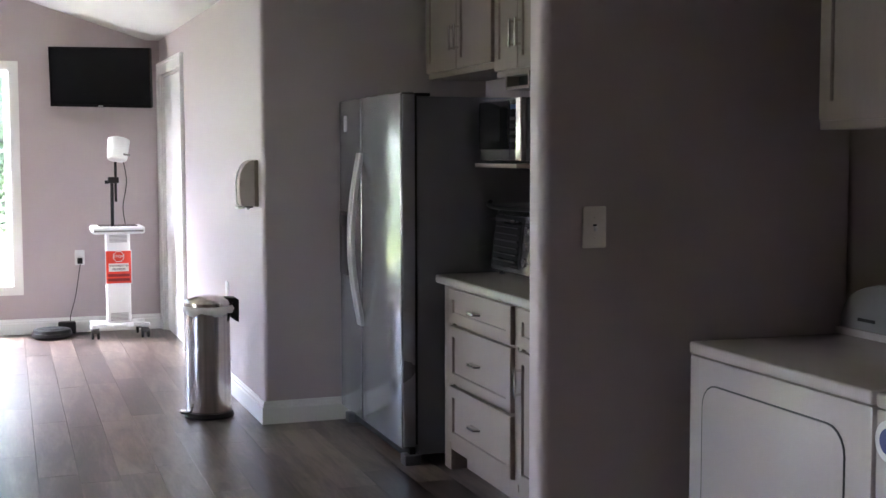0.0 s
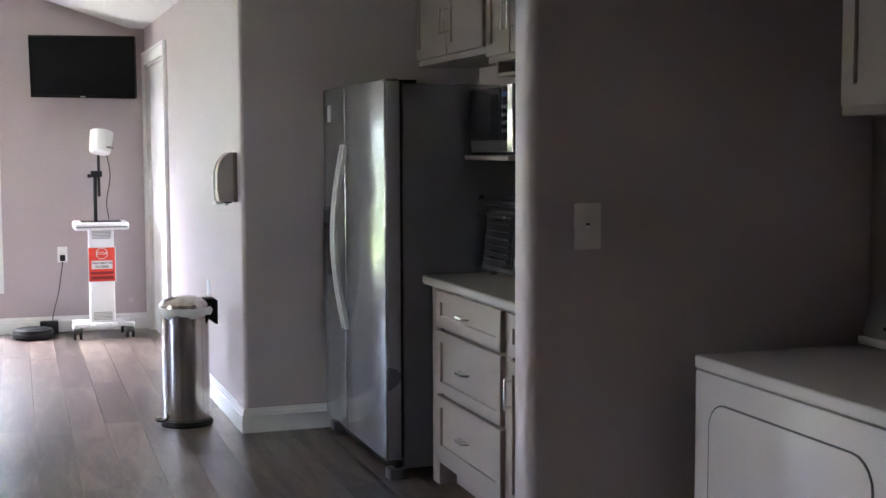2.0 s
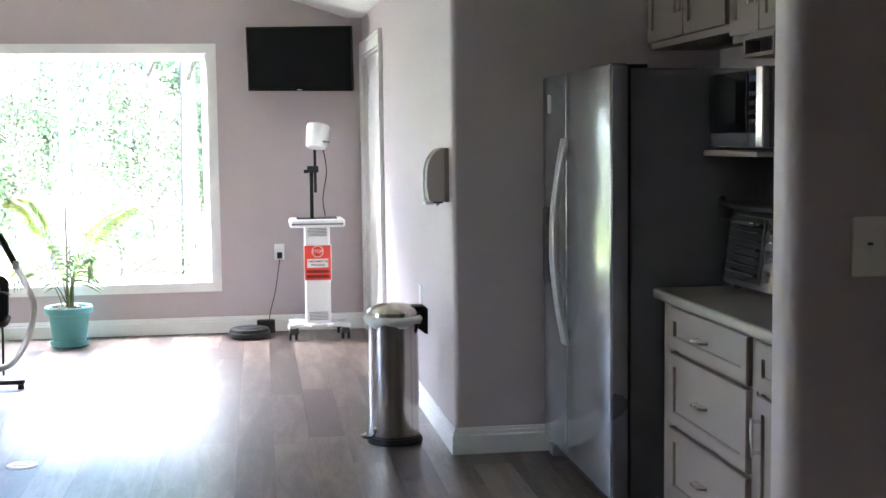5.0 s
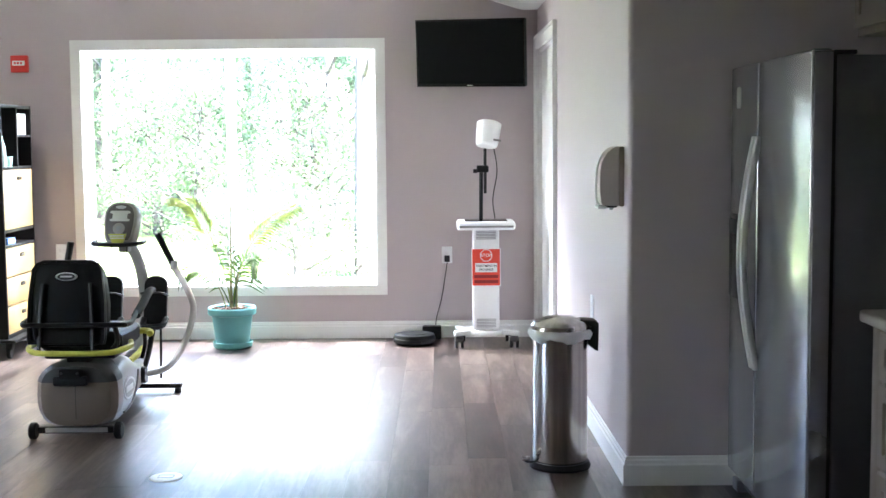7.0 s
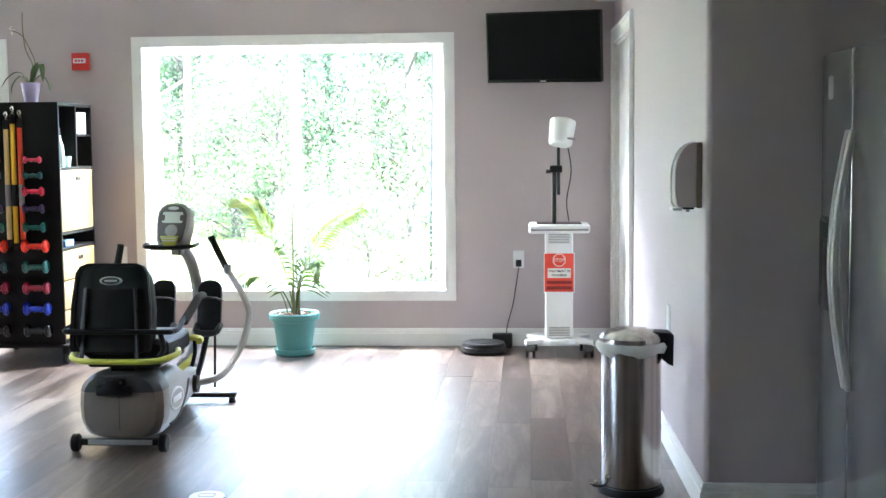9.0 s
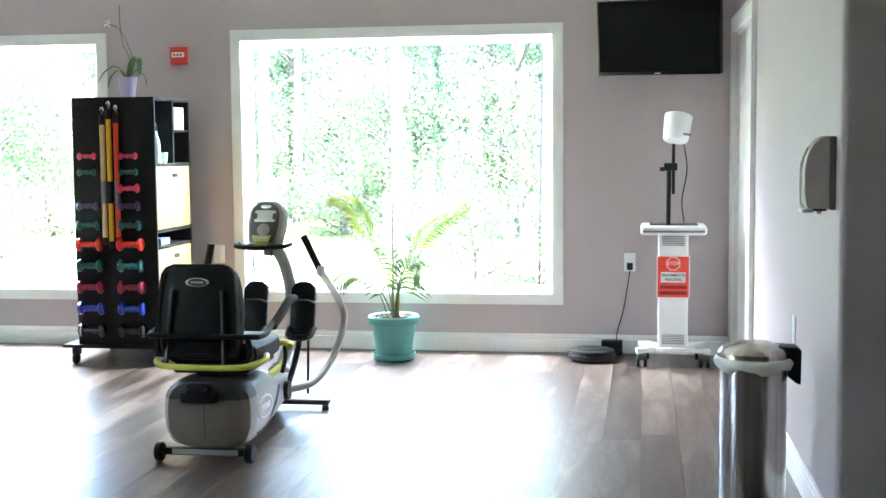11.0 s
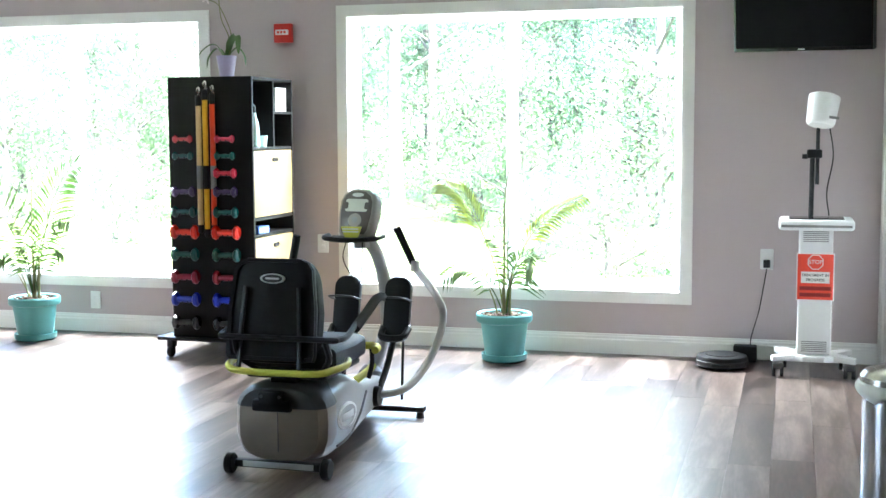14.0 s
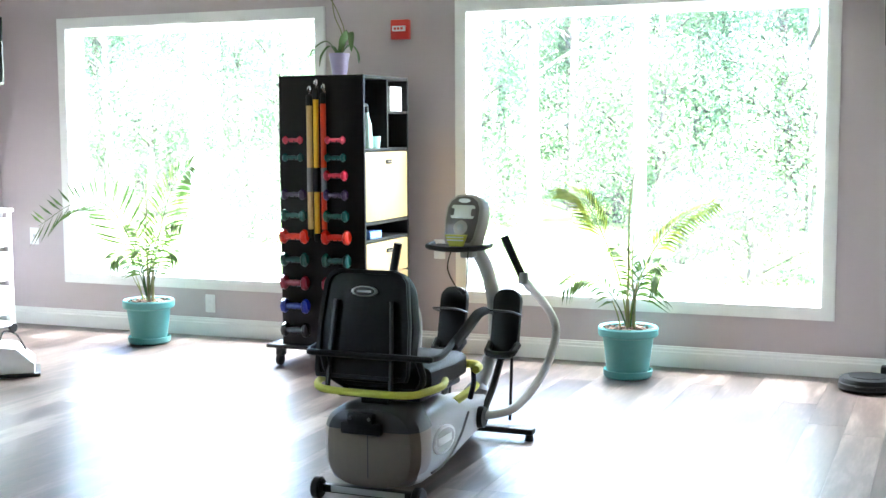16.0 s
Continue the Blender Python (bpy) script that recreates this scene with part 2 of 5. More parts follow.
def box(x0, x1, y0, y1, z0, z1, bevel=0.0, seg=2, bm=None):
    """A box with rounded edges, added to bm."""
    b = bmesh.new()
    r = bmesh.ops.create_cube(b, size=1)
    for v in r["verts"]:
        v.co = ((x0 + x1) / 2 + v.co.x * (x1 - x0), (y0 + y1) / 2 + v.co.y * (y1 - y0), (z0 + z1) / 2 + v.co.z * (z1 - z0))
    if bevel:
        bmesh.ops.bevel(b, geom=list(b.edges), offset=bevel, segments=seg, affect="EDGES", profile=0.5)
    return join(bm, b)


def join(bm, b, m=None):
    if m is not None:
        b.transform(m)
    if bm is None:
        return b
    me = bpy.data.meshes.new("tmp")
    b.to_mesh(me)
    b.free()
    bm.from_mesh(me)
    bpy.data.meshes.remove(me)
    return bm


def lathe(profile, seg=28, m=None, bm=None):
    """Turns (radius, height) pairs round z."""
    b = bmesh.new()
    rings = []
    for r, z in profile:
        rings.append([b.verts.new((r * math.cos(2 * math.pi * i / seg), r * math.sin(2 * math.pi * i / seg), z)) for i in range(seg)] if r > 1e-5 else [b.verts.new((0, 0, z))])
    for p, q in zip(rings, rings[1:]):
        for i in range(seg):
            j = (i + 1) % seg
            if len(p) == 1 and len(q) > 1:
                b.faces.new((p[0], q[j], q[i]))
            elif len(q) == 1 and len(p) > 1:
                b.faces.new((p[i], p[j], q[0]))
            elif len(p) > 1:
                b.faces.new((p[i], p[j], q[j], q[i]))
    bmesh.ops.recalc_face_normals(b, faces=list(b.faces))
    return join(bm, b, m)


def spline(pts, n=6):
    """Catmull-Rom points through pts."""
    p = [Vector(q) for q in pts]
    p = [2 * p[0] - p[1]] + p + [2 * p[-1] - p[-2]]
    out = []
    for i in range(1, len(p) - 2):
        for k in range(n):
            t = k / n
            out.append(0.5 * ((2 * p[i]) + (p[i + 1] - p[i - 1]) * t + (2 * p[i - 1] - 5 * p[i] + 4 * p[i + 1] - p[i + 2]) * t * t + (3 * p[i] - p[i - 1] - 3 * p[i + 1] + p[i + 2]) * t ** 3))
    return out + [p[-2]]


def tube(pts, r, seg=10, n=6, bm=None, flat=1.0, taper=1.0):
    """A round bar along a smooth line, closed at its ends."""
    line = spline(pts, n) if n > 1 else [Vector(q) for q in pts]
    b = bmesh.new()
    rings = []
    up = Vector((0.13, 0.21, 0.97))
    for i, p in enumerate(line):
        d = (line[min(i + 1, len(line) - 1)] - line[max(i - 1, 0)]).normalized()
        s = d.cross(up)
        if s.length < 0.05:
            s = d.cross(Vector((1, 0, 0)))
        s.normalize()
        u = s.cross(d)
        k = r * (1 + (taper - 1) * i / max(1, len(line) - 1))
        rings.append([b.verts.new(p + s * k * math.cos(2 * math.pi * a / seg) + u * k * flat * math.sin(2 * math.pi * a / seg)) for a in range(seg)])
    for p, q in zip(rings, rings[1:]):
        for i in range(seg):
            b.faces.new((p[i], p[(i + 1) % seg], q[(i + 1) % seg], q[i]))
    b.faces.new(rings[0][::-1]), b.faces.new(rings[-1])
    bmesh.ops.recalc_face_normals(b, faces=list(b.faces))
    return join(bm, b)


def prism(outline, t0, t1, axis="y", bevel=0.0, bm=None, seg=2):
    """An outline of 2D points pushed from t0 to t1 along an axis."""
    b = bmesh.new()
    put = {"x": lambda a, c, t: (t, a, c), "y": lambda a, c, t: (a, t, c), "z": lambda a, c, t: (a, c, t)}[axis]
    lo, hi = [b.verts.new(put(a, c, t0)) for a, c in outline], [b.verts.new(put(a, c, t1)) for a, c in outline]
    k = len(outline)
    caps = [b.faces.new(lo[::-1]), b.faces.new(hi)]
    for i in range(k):
        b.faces.new((lo[i], lo[(i + 1) % k], hi[(i + 1) % k], hi[i]))
    bmesh.ops.recalc_face_normals(b, faces=list(b.faces))
    if bevel:
        bmesh.ops.bevel(b, geom=list({e for f in caps for e in f.edges}), offset=bevel, segments=seg, affect="EDGES", profile=0.5)
    return join(bm, b)


def rounded(w, h, r, cx=0, cy=0, n=5):
    """A rounded rectangle's outline."""
    out = []
    for sx, sy, a0 in ((1, 1, 0), (-1, 1, 90), (-1, -1, 180), (1, -1, 270)):
        for i in range(n + 1):
            a = radians(a0 + 90 * i / n)
            out.append((cx + sx * (w / 2 - r) + r * math.cos(a), cy + sy * (h / 2 - r) + r * math.sin(a)))
    return out


def ring(outer, inner, t0, t1, axis="y", bm=None):
    """A frame between two outlines of as many points."""
    b = bmesh.new()
    put = {"x": lambda a, c, t: (t, a, c), "y": lambda a, c, t: (a, t, c), "z": lambda a, c, t: (a, c, t)}[axis]
    v = [[b.verts.new(put(a, c, t)) for a, c in o] for o in (outer, inner) for t in (t0, t1)]
    k = len(outer)
    for i in range(k):
        j = (i + 1) % k
        for p, q in ((0, 1), (1, 3), (3, 2), (2, 0)):
            b.faces.new((v[p][i], v[p][j], v[q][j], v[q][i]))
    bmesh.ops.recalc_face_normals(b, faces=list(b.faces))
    return join(bm, b)


def rect(x0, x1, z0, z1):
    return [(x1, z1), (x0, z1), (x0, z0), (x1, z0)]


def writing(name, text, size, material, parent, m, bold=0.0):
    cu = bpy.data.curves.new(name, "FONT")
    cu.body, cu.size, cu.align_x, cu.align_y, cu.extrude, cu.offset = text, size, "CENTER", "CENTER", 0.0008, bold
    tmp = new("tmp_text", cu)
    me = bpy.data.meshes.new_from_object(tmp.evaluated_get(bpy.context.evaluated_depsgraph_get()))
    bpy.data.objects.remove(tmp)
    me.materials.append(material)
    ob = new(name, me)
    ob.parent, ob.matrix_basis = parent, m
    return ob


def structure(name, bm, material, label, category, smooth=30):
    return tagged(part(name, bm, material, None, smooth=smooth), label, category, kind="structure")


# ---- the room: plan in metres ----
XR, XL, YW, YC = 1.43, -5.72, 10.72, 6.645      # wall with the door, far side wall, window wall, kitchen corner
XK, YS = 2.72, 3.35                             # kitchen back wall, face of the wall with the switch
YB = -2.6                                       # wall behind
WIN = [(-2.075, 0.24), (-5.155, -2.99)]           # outer edges of the window trim
WZ0, WZ1, TW = 0.325, 2.225, 0.075

# window wall with two openings
bm = bmesh.new()
zt = 4.2
o = [(a + TW - 0.01, b - TW + 0.01) for a, b in WIN]
oz0, oz1 = WZ0 + TW - 0.01, WZ1 - TW + 0.01
for x0, x1 in ((o[0][1], XR + 0.15), (o[1][1], o[0][0]), (XL - 0.15, o[1][0])):
    box(x0, x1, YW, YW + 0.16, -0.02, zt, bm=bm)
for x0, x1 in o:
    box(x0, x1, YW, YW + 0.16, -0.02, oz0, bm=bm)
    box(x0, x1, YW, YW + 0.16, oz1, zt, bm=bm)
structure("wall_window", bm, WALL, "warm grey painted wall with two large windows", "wall")

DOOR = (9.48, 10.60, 2.125)                      # opening in the right wall: y, y, height
# this wall runs slightly out of square with the window wall
SKEW = Matrix.Translation((XR, YC + 0.14, 0)) @ Matrix.Rotation(radians(0.98), 4, "Z") @ Matrix.Translation((-XR, -YC - 0.14, 0))
bm = bmesh.new()
box(XR, XR + 0.14, YC + 0.14, DOOR[0], -0.02, 2.7, bm=bm)
box(XR, XR + 0.14, DOOR[1], YW, -0.02, 2.7, bm=bm)
box(XR, XR + 0.14, DOOR[0], DOOR[1], DOOR[2], 2.7, bm=bm)
bm.transform(SKEW)
structure("wall_right", bm, WALL, "grey painted wall with a white door", "wall")
bm = prism([(XK + 0.12, YC), (XK + 0.12, YC + 0.14), (XR, YC + 0.14)] + [(XR + 0.025 - 0.025 * math.cos(a * math.pi / 12), YC + 0.025 - 0.025 * math.sin(a * math.pi / 12)) for a in range(7)], -0.02, 2.7, "z")
structure("wall_return", bm, WALL, "grey painted wall with rounded corner beside the fridge", "wall")
bm = box(XK, XK + 0.14, YB, YC, -0.02, 2.7)
structure("wall_kitchen", bm, WALL, "grey painted wall behind the kitchen and laundry", "wall")
bm = box(1.62, XK, YS, YS + 0.11, -0.02, 2.7, 0.036, 6)
structure("wall_switch", bm, WALL, "grey painted stub wall with rounded edges and a light switch", "wall")
# rear stretch split off only to take the warm bounce colour
structure("wall_left_rear", box(XL - 0.16, XL, YB, 4.0, -0.02, zt), BOUNCEWALL, "unseen side wall, beige to warm the bounced light", "wall")
# opening for an invented window that only lets fill light in
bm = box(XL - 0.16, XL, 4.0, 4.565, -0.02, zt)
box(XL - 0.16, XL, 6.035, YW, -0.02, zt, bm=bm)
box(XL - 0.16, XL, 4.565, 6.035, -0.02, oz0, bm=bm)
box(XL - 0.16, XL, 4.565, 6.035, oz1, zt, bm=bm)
structure("wall_left", bm, WALL, "grey painted side wall with an added fill-light window", "wall")
structure("wall_behind", box(XL - 0.15, XK + 0.14, YB - 0.15, YB, -0.02, zt), BOUNCEWALL, "unseen back wall, beige to warm the bounced light", "wall")

# vaulted ceiling over the room, flat ceiling over kitchen and laundry
xm = (XL + XR) / 2
prof = [(XR + 0.14, 2.425), (1.25, 2.42), (0.52, 2.65), (xm, 3.51), (XL + 0.91, 2.65), (XL + 0.18, 2.42), (XL - 0.14, 2.425)]
bm = prism(prof + [(x, z + 0.12) for x, z in prof[::-1]], YB - 0.1, YW + 0.002, "y")
structure("ceiling", bm, CEIL, "white vaulted ceiling", "ceiling")
structure("ceiling_kitchen", box(XR + 0.15, XK + 0.1, YB, YC + 0.1, 2.44, 2.6), CEIL, "flat white ceiling over the kitchen", "ceiling")
structure("roof", prism([(XR + 1.6, 2.75), (xm, 4.35), (XL - 0.7, 2.75), (XL - 0.7, 2.85), (xm, 4.5), (XR + 1.6, 2.85)], YB - 0.6, YW + 0.5, "y"), BARK, "dark shingled roof over the room", "roof")

# baseboards with a moulded cap
def baseboard(p, q, out, name="baseboard"):
    d = Vector(q) - Vector(p)
    prof = [(0, 0), (0.016, 0), (0.016, 0.088), (0.011, 0.094), (0.011, 0.108), (0.007, 0.113), (0.006, 0.124), (0, 0.126)]
    b = bmesh.new()
    rings = [[b.verts.new((e[0] + out[0] * a, e[1] + out[1] * a, z)) for a, z in prof] for e in (p, q)]
    for i in range(len(prof)):
        j = (i + 1) % len(prof)
        b.faces.new((rings[0][i], rings[0][j], rings[1][j], rings[1][i]))
    b.faces.new(rings[0]), b.faces.new(rings[1])
    bmesh.ops.recalc_face_normals(b, faces=list(b.faces))
    structure(name, b, TRIM, "white moulded baseboard", "baseboard", smooth=0)


baseboard((XL, YW), (XR, YW), (0, -1))
baseboard((XR, YC - 0.016), tuple(SKEW @ Vector((XR, DOOR[0] - 0.1, 0)))[:2], (-1, 0))
baseboard((XR, YC), (XK, YC), (0, -1))
baseboard((XL, YB), (XL, YW - 0.016), (1, 0))
baseboard((1.645, YS), (XK, YS), (0, -1))


# windows
def window(name, at, W):
    w = thing(name, "large white-framed window with two panes facing green woods", "window", at, kind="structure")
    b = ring(rect(0, W, WZ0, WZ1), rect(TW, W - TW, WZ0 + TW, WZ1 - TW), -0.018, 0.0, "y")
    bmesh.ops.bevel(b, geom=[e for e in b.edges if abs(e.verts[0].co.y + 0.018) < 1e-4 and abs(e.verts[1].co.y + 0.018) < 1e-4], offset=0.004, segments=2, affect="EDGES")
    part("trim", b, TRIM, w, "white painted window casing", smooth=0)
    part("reveal", ring(rect(TW - 0.009, W - TW + 0.009, WZ0 + TW - 0.009, WZ1 - TW + 0.009), rect(TW, W - TW, WZ0 + TW, WZ1 - TW), 0.001, 0.158, "y"), TRIM, w, "white reveal", smooth=0)
    i0, i1, z0, z1 = TW, W - TW, WZ0 + TW, WZ1 - TW
    part("window_frame", ring(rect(i0, i1, z0, z1), rect(i0 + 0.045, i1 - 0.045, z0 + 0.045, z1 - 0.045), 0.07, 0.13, "y"), PVC, w, "white vinyl frame", smooth=0)
    part("mullion", box(W / 2 - 0.032, W / 2 + 0.032, 0.065, 0.135, z0 + 0.045, z1 - 0.045, 0.004), PVC, w, "white vinyl mullion")
    for a, c in ((i0 + 0.045, W / 2 - 0.032), (W / 2 + 0.032, i1 - 0.045)):
        p = part("pane", box(a, c, 0.098, 0.104, z0 + 0.045, z1 - 0.045), GLASS, w, smooth=0)
        p.visible_shadow = False
    part("window_sill", box(-0.03, W + 0.03, 0.16, 0.22, WZ0 - 0.0, WZ0 + 0.05, 0.006), TRIM, w, "outer sill")


for i, (x0, x1) in enumerate(WIN):
    window(f"window_{i + 1}", pose(x0, YW, 0), x1 - x0)
# invented, unseen side window, added to carry the fill lamp
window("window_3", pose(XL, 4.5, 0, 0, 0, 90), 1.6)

# door
d = thing("door_1", "closed white panel door in a white moulded casing", "door", SKEW @ pose(XR, 0, 0), kind="structure")
y0, y1, zt = DOOR
b = box(-0.022, 0, y0 - 0.1, y0, 0, zt + 0.1, 0.005)
box(-0.022, 0, y1, y1 + 0.1, 0, zt + 0.1, 0.005, bm=b)
box(-0.022, 0, y0, y1, zt, zt + 0.1, 0.005, bm=b)
for a in (y0 - 0.1, y1 + 0.078):
    box(-0.03, -0.02, a, a + 0.022, 0, zt + 0.1, 0.004, bm=b)
box(-0.03, -0.02, y0 - 0.078, y1 + 0.078, zt + 0.078, zt + 0.1, 0.004, bm=b)
part("casing", b, TRIM, d, "white door casing")
b = box(0.001, 0.139, y0, y0 + 0.018, 0, zt)
box(0.001, 0.139, y1 - 0.018, y1, 0, zt, bm=b)
box(0.001, 0.139, y0 + 0.018, y1 - 0.018, zt - 0.018, zt, bm=b)
part("jamb", b, TRIM, d, "white jamb")
part("leaf", box(0.02, 0.06, y0 + 0.02, y1 - 0.02, 0.008, zt - 0.02, 0.003), TRIM, d, "white door leaf")


# ---- outside: lawn and woods ----
structure("ground", box(-400, 400, -400, 400, -0.5, -0.28), GRASS, "sunlit lawn outside the windows", "ground")


def leaves(bm, centre, radius, count, size, rng, squash=0.7):
    """Many small bent leaves scattered through a clump."""
    for _ in range(count):
        d = Vector((rng.gauss(0, 1), rng.gauss(0, 1), rng.gauss(0, 1))).normalized() * radius * rng.random() ** 0.4
        p = Vector(centre) + Vector((d.x, d.y, d.z * squash))
        n = d.normalized() + Vector((rng.uniform(-0.4, 0.4), rng.uniform(-0.9, 0.1), rng.uniform(0.0, 0.7)))
        e = n.to_track_quat("Z", "Y").to_matrix() @ Euler((0, 0, rng.uniform(0, 6.3))).to_matrix()
        s = size * rng.uniform(0.6, 1.4)
        q = [p + e @ Vector(c) * s for c in ((0, -0.6, 0), (0.32, 0, 0.06), (0, 0.6, -0.08), (-0.32, 0, 0.06))]
        bm.faces.new([bm.verts.new(v) for v in q])


def tree(seed, height, crown_low, spread, leafmat, clumps, label, leaf=0.052):
    """A tapered trunk with limbs, and a crown of many leaves in uneven clumps."""
    rng = random.Random(seed)
    t = thing("tree", label, "tree", group="woods behind the lawn")
    lean = rng.uniform(-0.3, 0.3)
    trunk = tube([(0, 0, -0.1), (lean * 0.2, 0.05, height * 0.3), (lean * 0.6, -0.05, height * 0.65), (lean, 0, height)], 0.13, 9, 5, taper=0.2)
    crown = bmesh.new()
    for i in range(clumps):
        z = crown_low + (height - crown_low) * (i + rng.random()) / clumps
        k = 1 - 0.6 * max(0, (z - height * 0.5) / (height * 0.5))
        a, r = rng.uniform(0, 6.3), spread * k * rng.uniform(0.25, 1.0)
        tip = (lean * z / height + r * math.cos(a), r * math.sin(a), z)
        if i % 2 == 0:
            tube([(lean * z / height, 0, z - 0.5 * r), (tip[0] * 0.6, tip[1] * 0.6, z - 0.15 * r), tip], 0.03, 5, 3, bm=trunk, taper=0.3)
        leaves(crown, tip, rng.uniform(0.45, 0.95), rng.randint(200, 340), leaf, rng)
    part("trunk", trunk, BARK, t, "grey-brown bark")
    part("crown", crown, leafmat, t, "loose green foliage", smooth=0)
    return t


rng = random.Random(7)
kinds = [tree(1, 8.5, 1.0, 1.9, LEAF, 60, "tall broadleaf tree with loose green crown"), tree(2, 7.0, 0.5, 1.7, LEAF2, 55, "light green broadleaf tree behind the lawn"),
         tree(3, 9.5, 1.8, 2.2, LEAF, 60, "tall broadleaf tree with bare lower trunk"), tree(4, 3.0, 0.1, 1.3, LEAF2, 34, "low leafy shrub at the edge of the woods")]
spots = []
for i in range(60):
    row = i % 4
    x = -26 + 33 * ((i // 4) + rng.uniform(0.0, 1.0)) / 15
    y = 24.5 + row * 3.0 + rng.uniform(-0.9, 0.9)
    spots.append((row, x, y))
placed = set()
for row, x, y in spots:
    k = 3 if row == 0 else rng.choice((0, 1, 2, 1))
    m = pose(x, y, -0.28, 0, 0, rng.uniform(0, 360))
    if k not in placed:
        placed.add(k)
        kinds[k].matrix_basis = m
    else:
        copy_thing(kinds[k], m)
bare = tree(5, 9.0, 3.3, 1.8, LEAF, 36, "tall slender tree with a bare pale trunk")
bare.matrix_basis = pose(-0.35, 17.3, -0.28)
for x, y, a in ((-5.4, 22.4, 80),):
    copy_thing(bare, pose(x, y, -0.28, 0, 0, a))
for k, x, y, a in ((0, -1.3, 24.3, 20), (2, -0.3, 25.6, 130), (0, -2.2, 26.8, 250), (2, 0.7, 27.4, 310)):
    copy_thing(kinds[k], pose(x, y, -0.28, 0, 0, a))
low = tree(6, 1.5, 0.05, 1.1, LEAF2, 22, "low light green bush on the lawn", 0.045)
bushes = [(-27 + 2.2 * i + rng.uniform(-0.8, 0.8), 18.2 + rng.uniform(-1.6, 2.4), rng.uniform(0, 360)) for i in range(14)]
for i, (x, y, a) in enumerate(bushes):
    m = pose(x, y, -0.28, 0, 0, a) @ Matrix.Scale(rng.uniform(0.7, 1.15), 4)
    if i:
        copy_thing(low, m)
    else:
        low.matrix_basis = m
far = bmesh.new()
rng2 = random.Random(5)
for i in range(420):
    leaves(far, (rng2.uniform(-44, 14), rng2.uniform(40, 47), 10 * rng2.random() ** 0.8), rng2.uniform(1.4, 2.6), 560, 0.115, rng2)
tagged(part("far_woods", far, LEAF, None, smooth=0), "dense green woods far behind the lawn", "woods", kind="stuff")


# ---- kitchen ----
def shaker(parent, name, x, y0, y1, z0, z1, label="", rail=0.055):
    """A shaker front that faces -x: frame and recessed panel."""
    w, h, cy, cz = y1 - y0, z1 - z0, (y0 + y1) / 2, (z0 + z1) / 2
    b = ring(rect(y0, y1, z0, z1), rect(y0 + rail, y1 - rail, z0 + rail, z1 - rail), x, x + 0.02, "x")
    bmesh.ops.bevel(b, geom=[e for e in b.edges if all(abs(v.co.x - x) < 1e-5 for v in e.verts)], offset=0.003, segments=2, affect="EDGES")
    box(x + 0.009, x + 0.019, y0 + rail - 0.002, y1 - rail + 0.002, z0 + rail - 0.002, z1 - rail + 0.002, bm=b)
    return part(name, b, CAB, parent, label)


def pull(parent, x, y, z, length=0.1, upright=False):
    """A flat bar pull on two posts."""
    h = length / 2
    if upright:
        b = box(x - 0.032, x - 0.022, y - 0.007, y + 0.007, z - h, z + h, 0.002)
        for s in (-1, 1):
            box(x - 0.024, x, y - 0.005, y + 0.005, z + s * (h - 0.012) - 0.005, z + s * (h - 0.012) + 0.005, bm=b)
    else:
        b = prism([(-h, 0), (h, 0), (h * 0.75, -0.03), (-h * 0.75, -0.03)], z - 0.006, z + 0.006, "z", 0.002)
        b.transform(Matrix(((0, 1, 0, x), (1, 0, 0, y), (0, 0, 1, 0), (0, 0, 0, 1))))
        bmesh.ops.recalc_face_normals(b, faces=list(b.faces))
    part("handle", b, CHROME, parent, "satin nickel pull")


def base_cabinet(y0, y1, fronts, label):
    c = thing("base_cabinet", label, "cabinet", group="kitchen cabinets")
    xf = 2.05
    b = box(xf + 0.021, XK - 0.004, y0, y1, 0.1, 0.868)
    box(xf + 0.085, XK - 0.004, y0, y1, 0.0, 0.1, bm=b)
    part("body", b, CAB, c)
    ff = ring(rect(y0, y1, 0.1, 0.868), rect(y0 + 0.03, y1 - 0.03, 0.14, 0.84), xf + 0.006, xf + 0.021, "x")
    part("face_frame", ff, CAB, c)
    for kind, z0, z1 in fronts:
        f = shaker(c, kind, xf - 0.016, y0 + 0.03, y1 - 0.03, z0, z1, rail=0.05)
        if kind == "drawer":
            pull(f, xf - 0.016, (y0 + y1) / 2 + 0.02, (z0 + z1) / 2)
        else:
            pull(f, xf - 0.016, y1 - 0.07, z1 - 0.12, 0.12, True)
    return c


cabl = base_cabinet(4.565, 5.37, [("drawer", 0.70, 0.855), ("drawer", 0.42, 0.685), ("drawer", 0.145, 0.405)], "taupe painted base cabinet with three shaker drawers")
part("filler", box(2.056, 2.6, 5.372, 5.46, 0.0, 0.868, 0.002), CAB, cabl)
base_cabinet(3.99, 4.555, [("drawer", 0.70, 0.855), ("door", 0.145, 0.685)], "taupe painted base cabinet with drawer above a door")
base_cabinet(3.465, 3.985, [("drawer", 0.70, 0.855), ("door", 0.145, 0.685)], "taupe painted base cabinet with drawer above a door")
ct = part("countertop", box(2.01, XK - 0.003, 3.463, 5.466, 0.869, 0.91, 0.012, 4), COUNTER)
tagged(ct, "grey speckled laminate countertop with rounded edge", "countertop")
bs = part("backsplash", box(XK - 0.022, XK - 0.003, 3.463, 5.466, 0.911, 1.01, 0.004), COUNTER)
tagged(bs, "low laminate backsplash behind the counter", "backsplash")


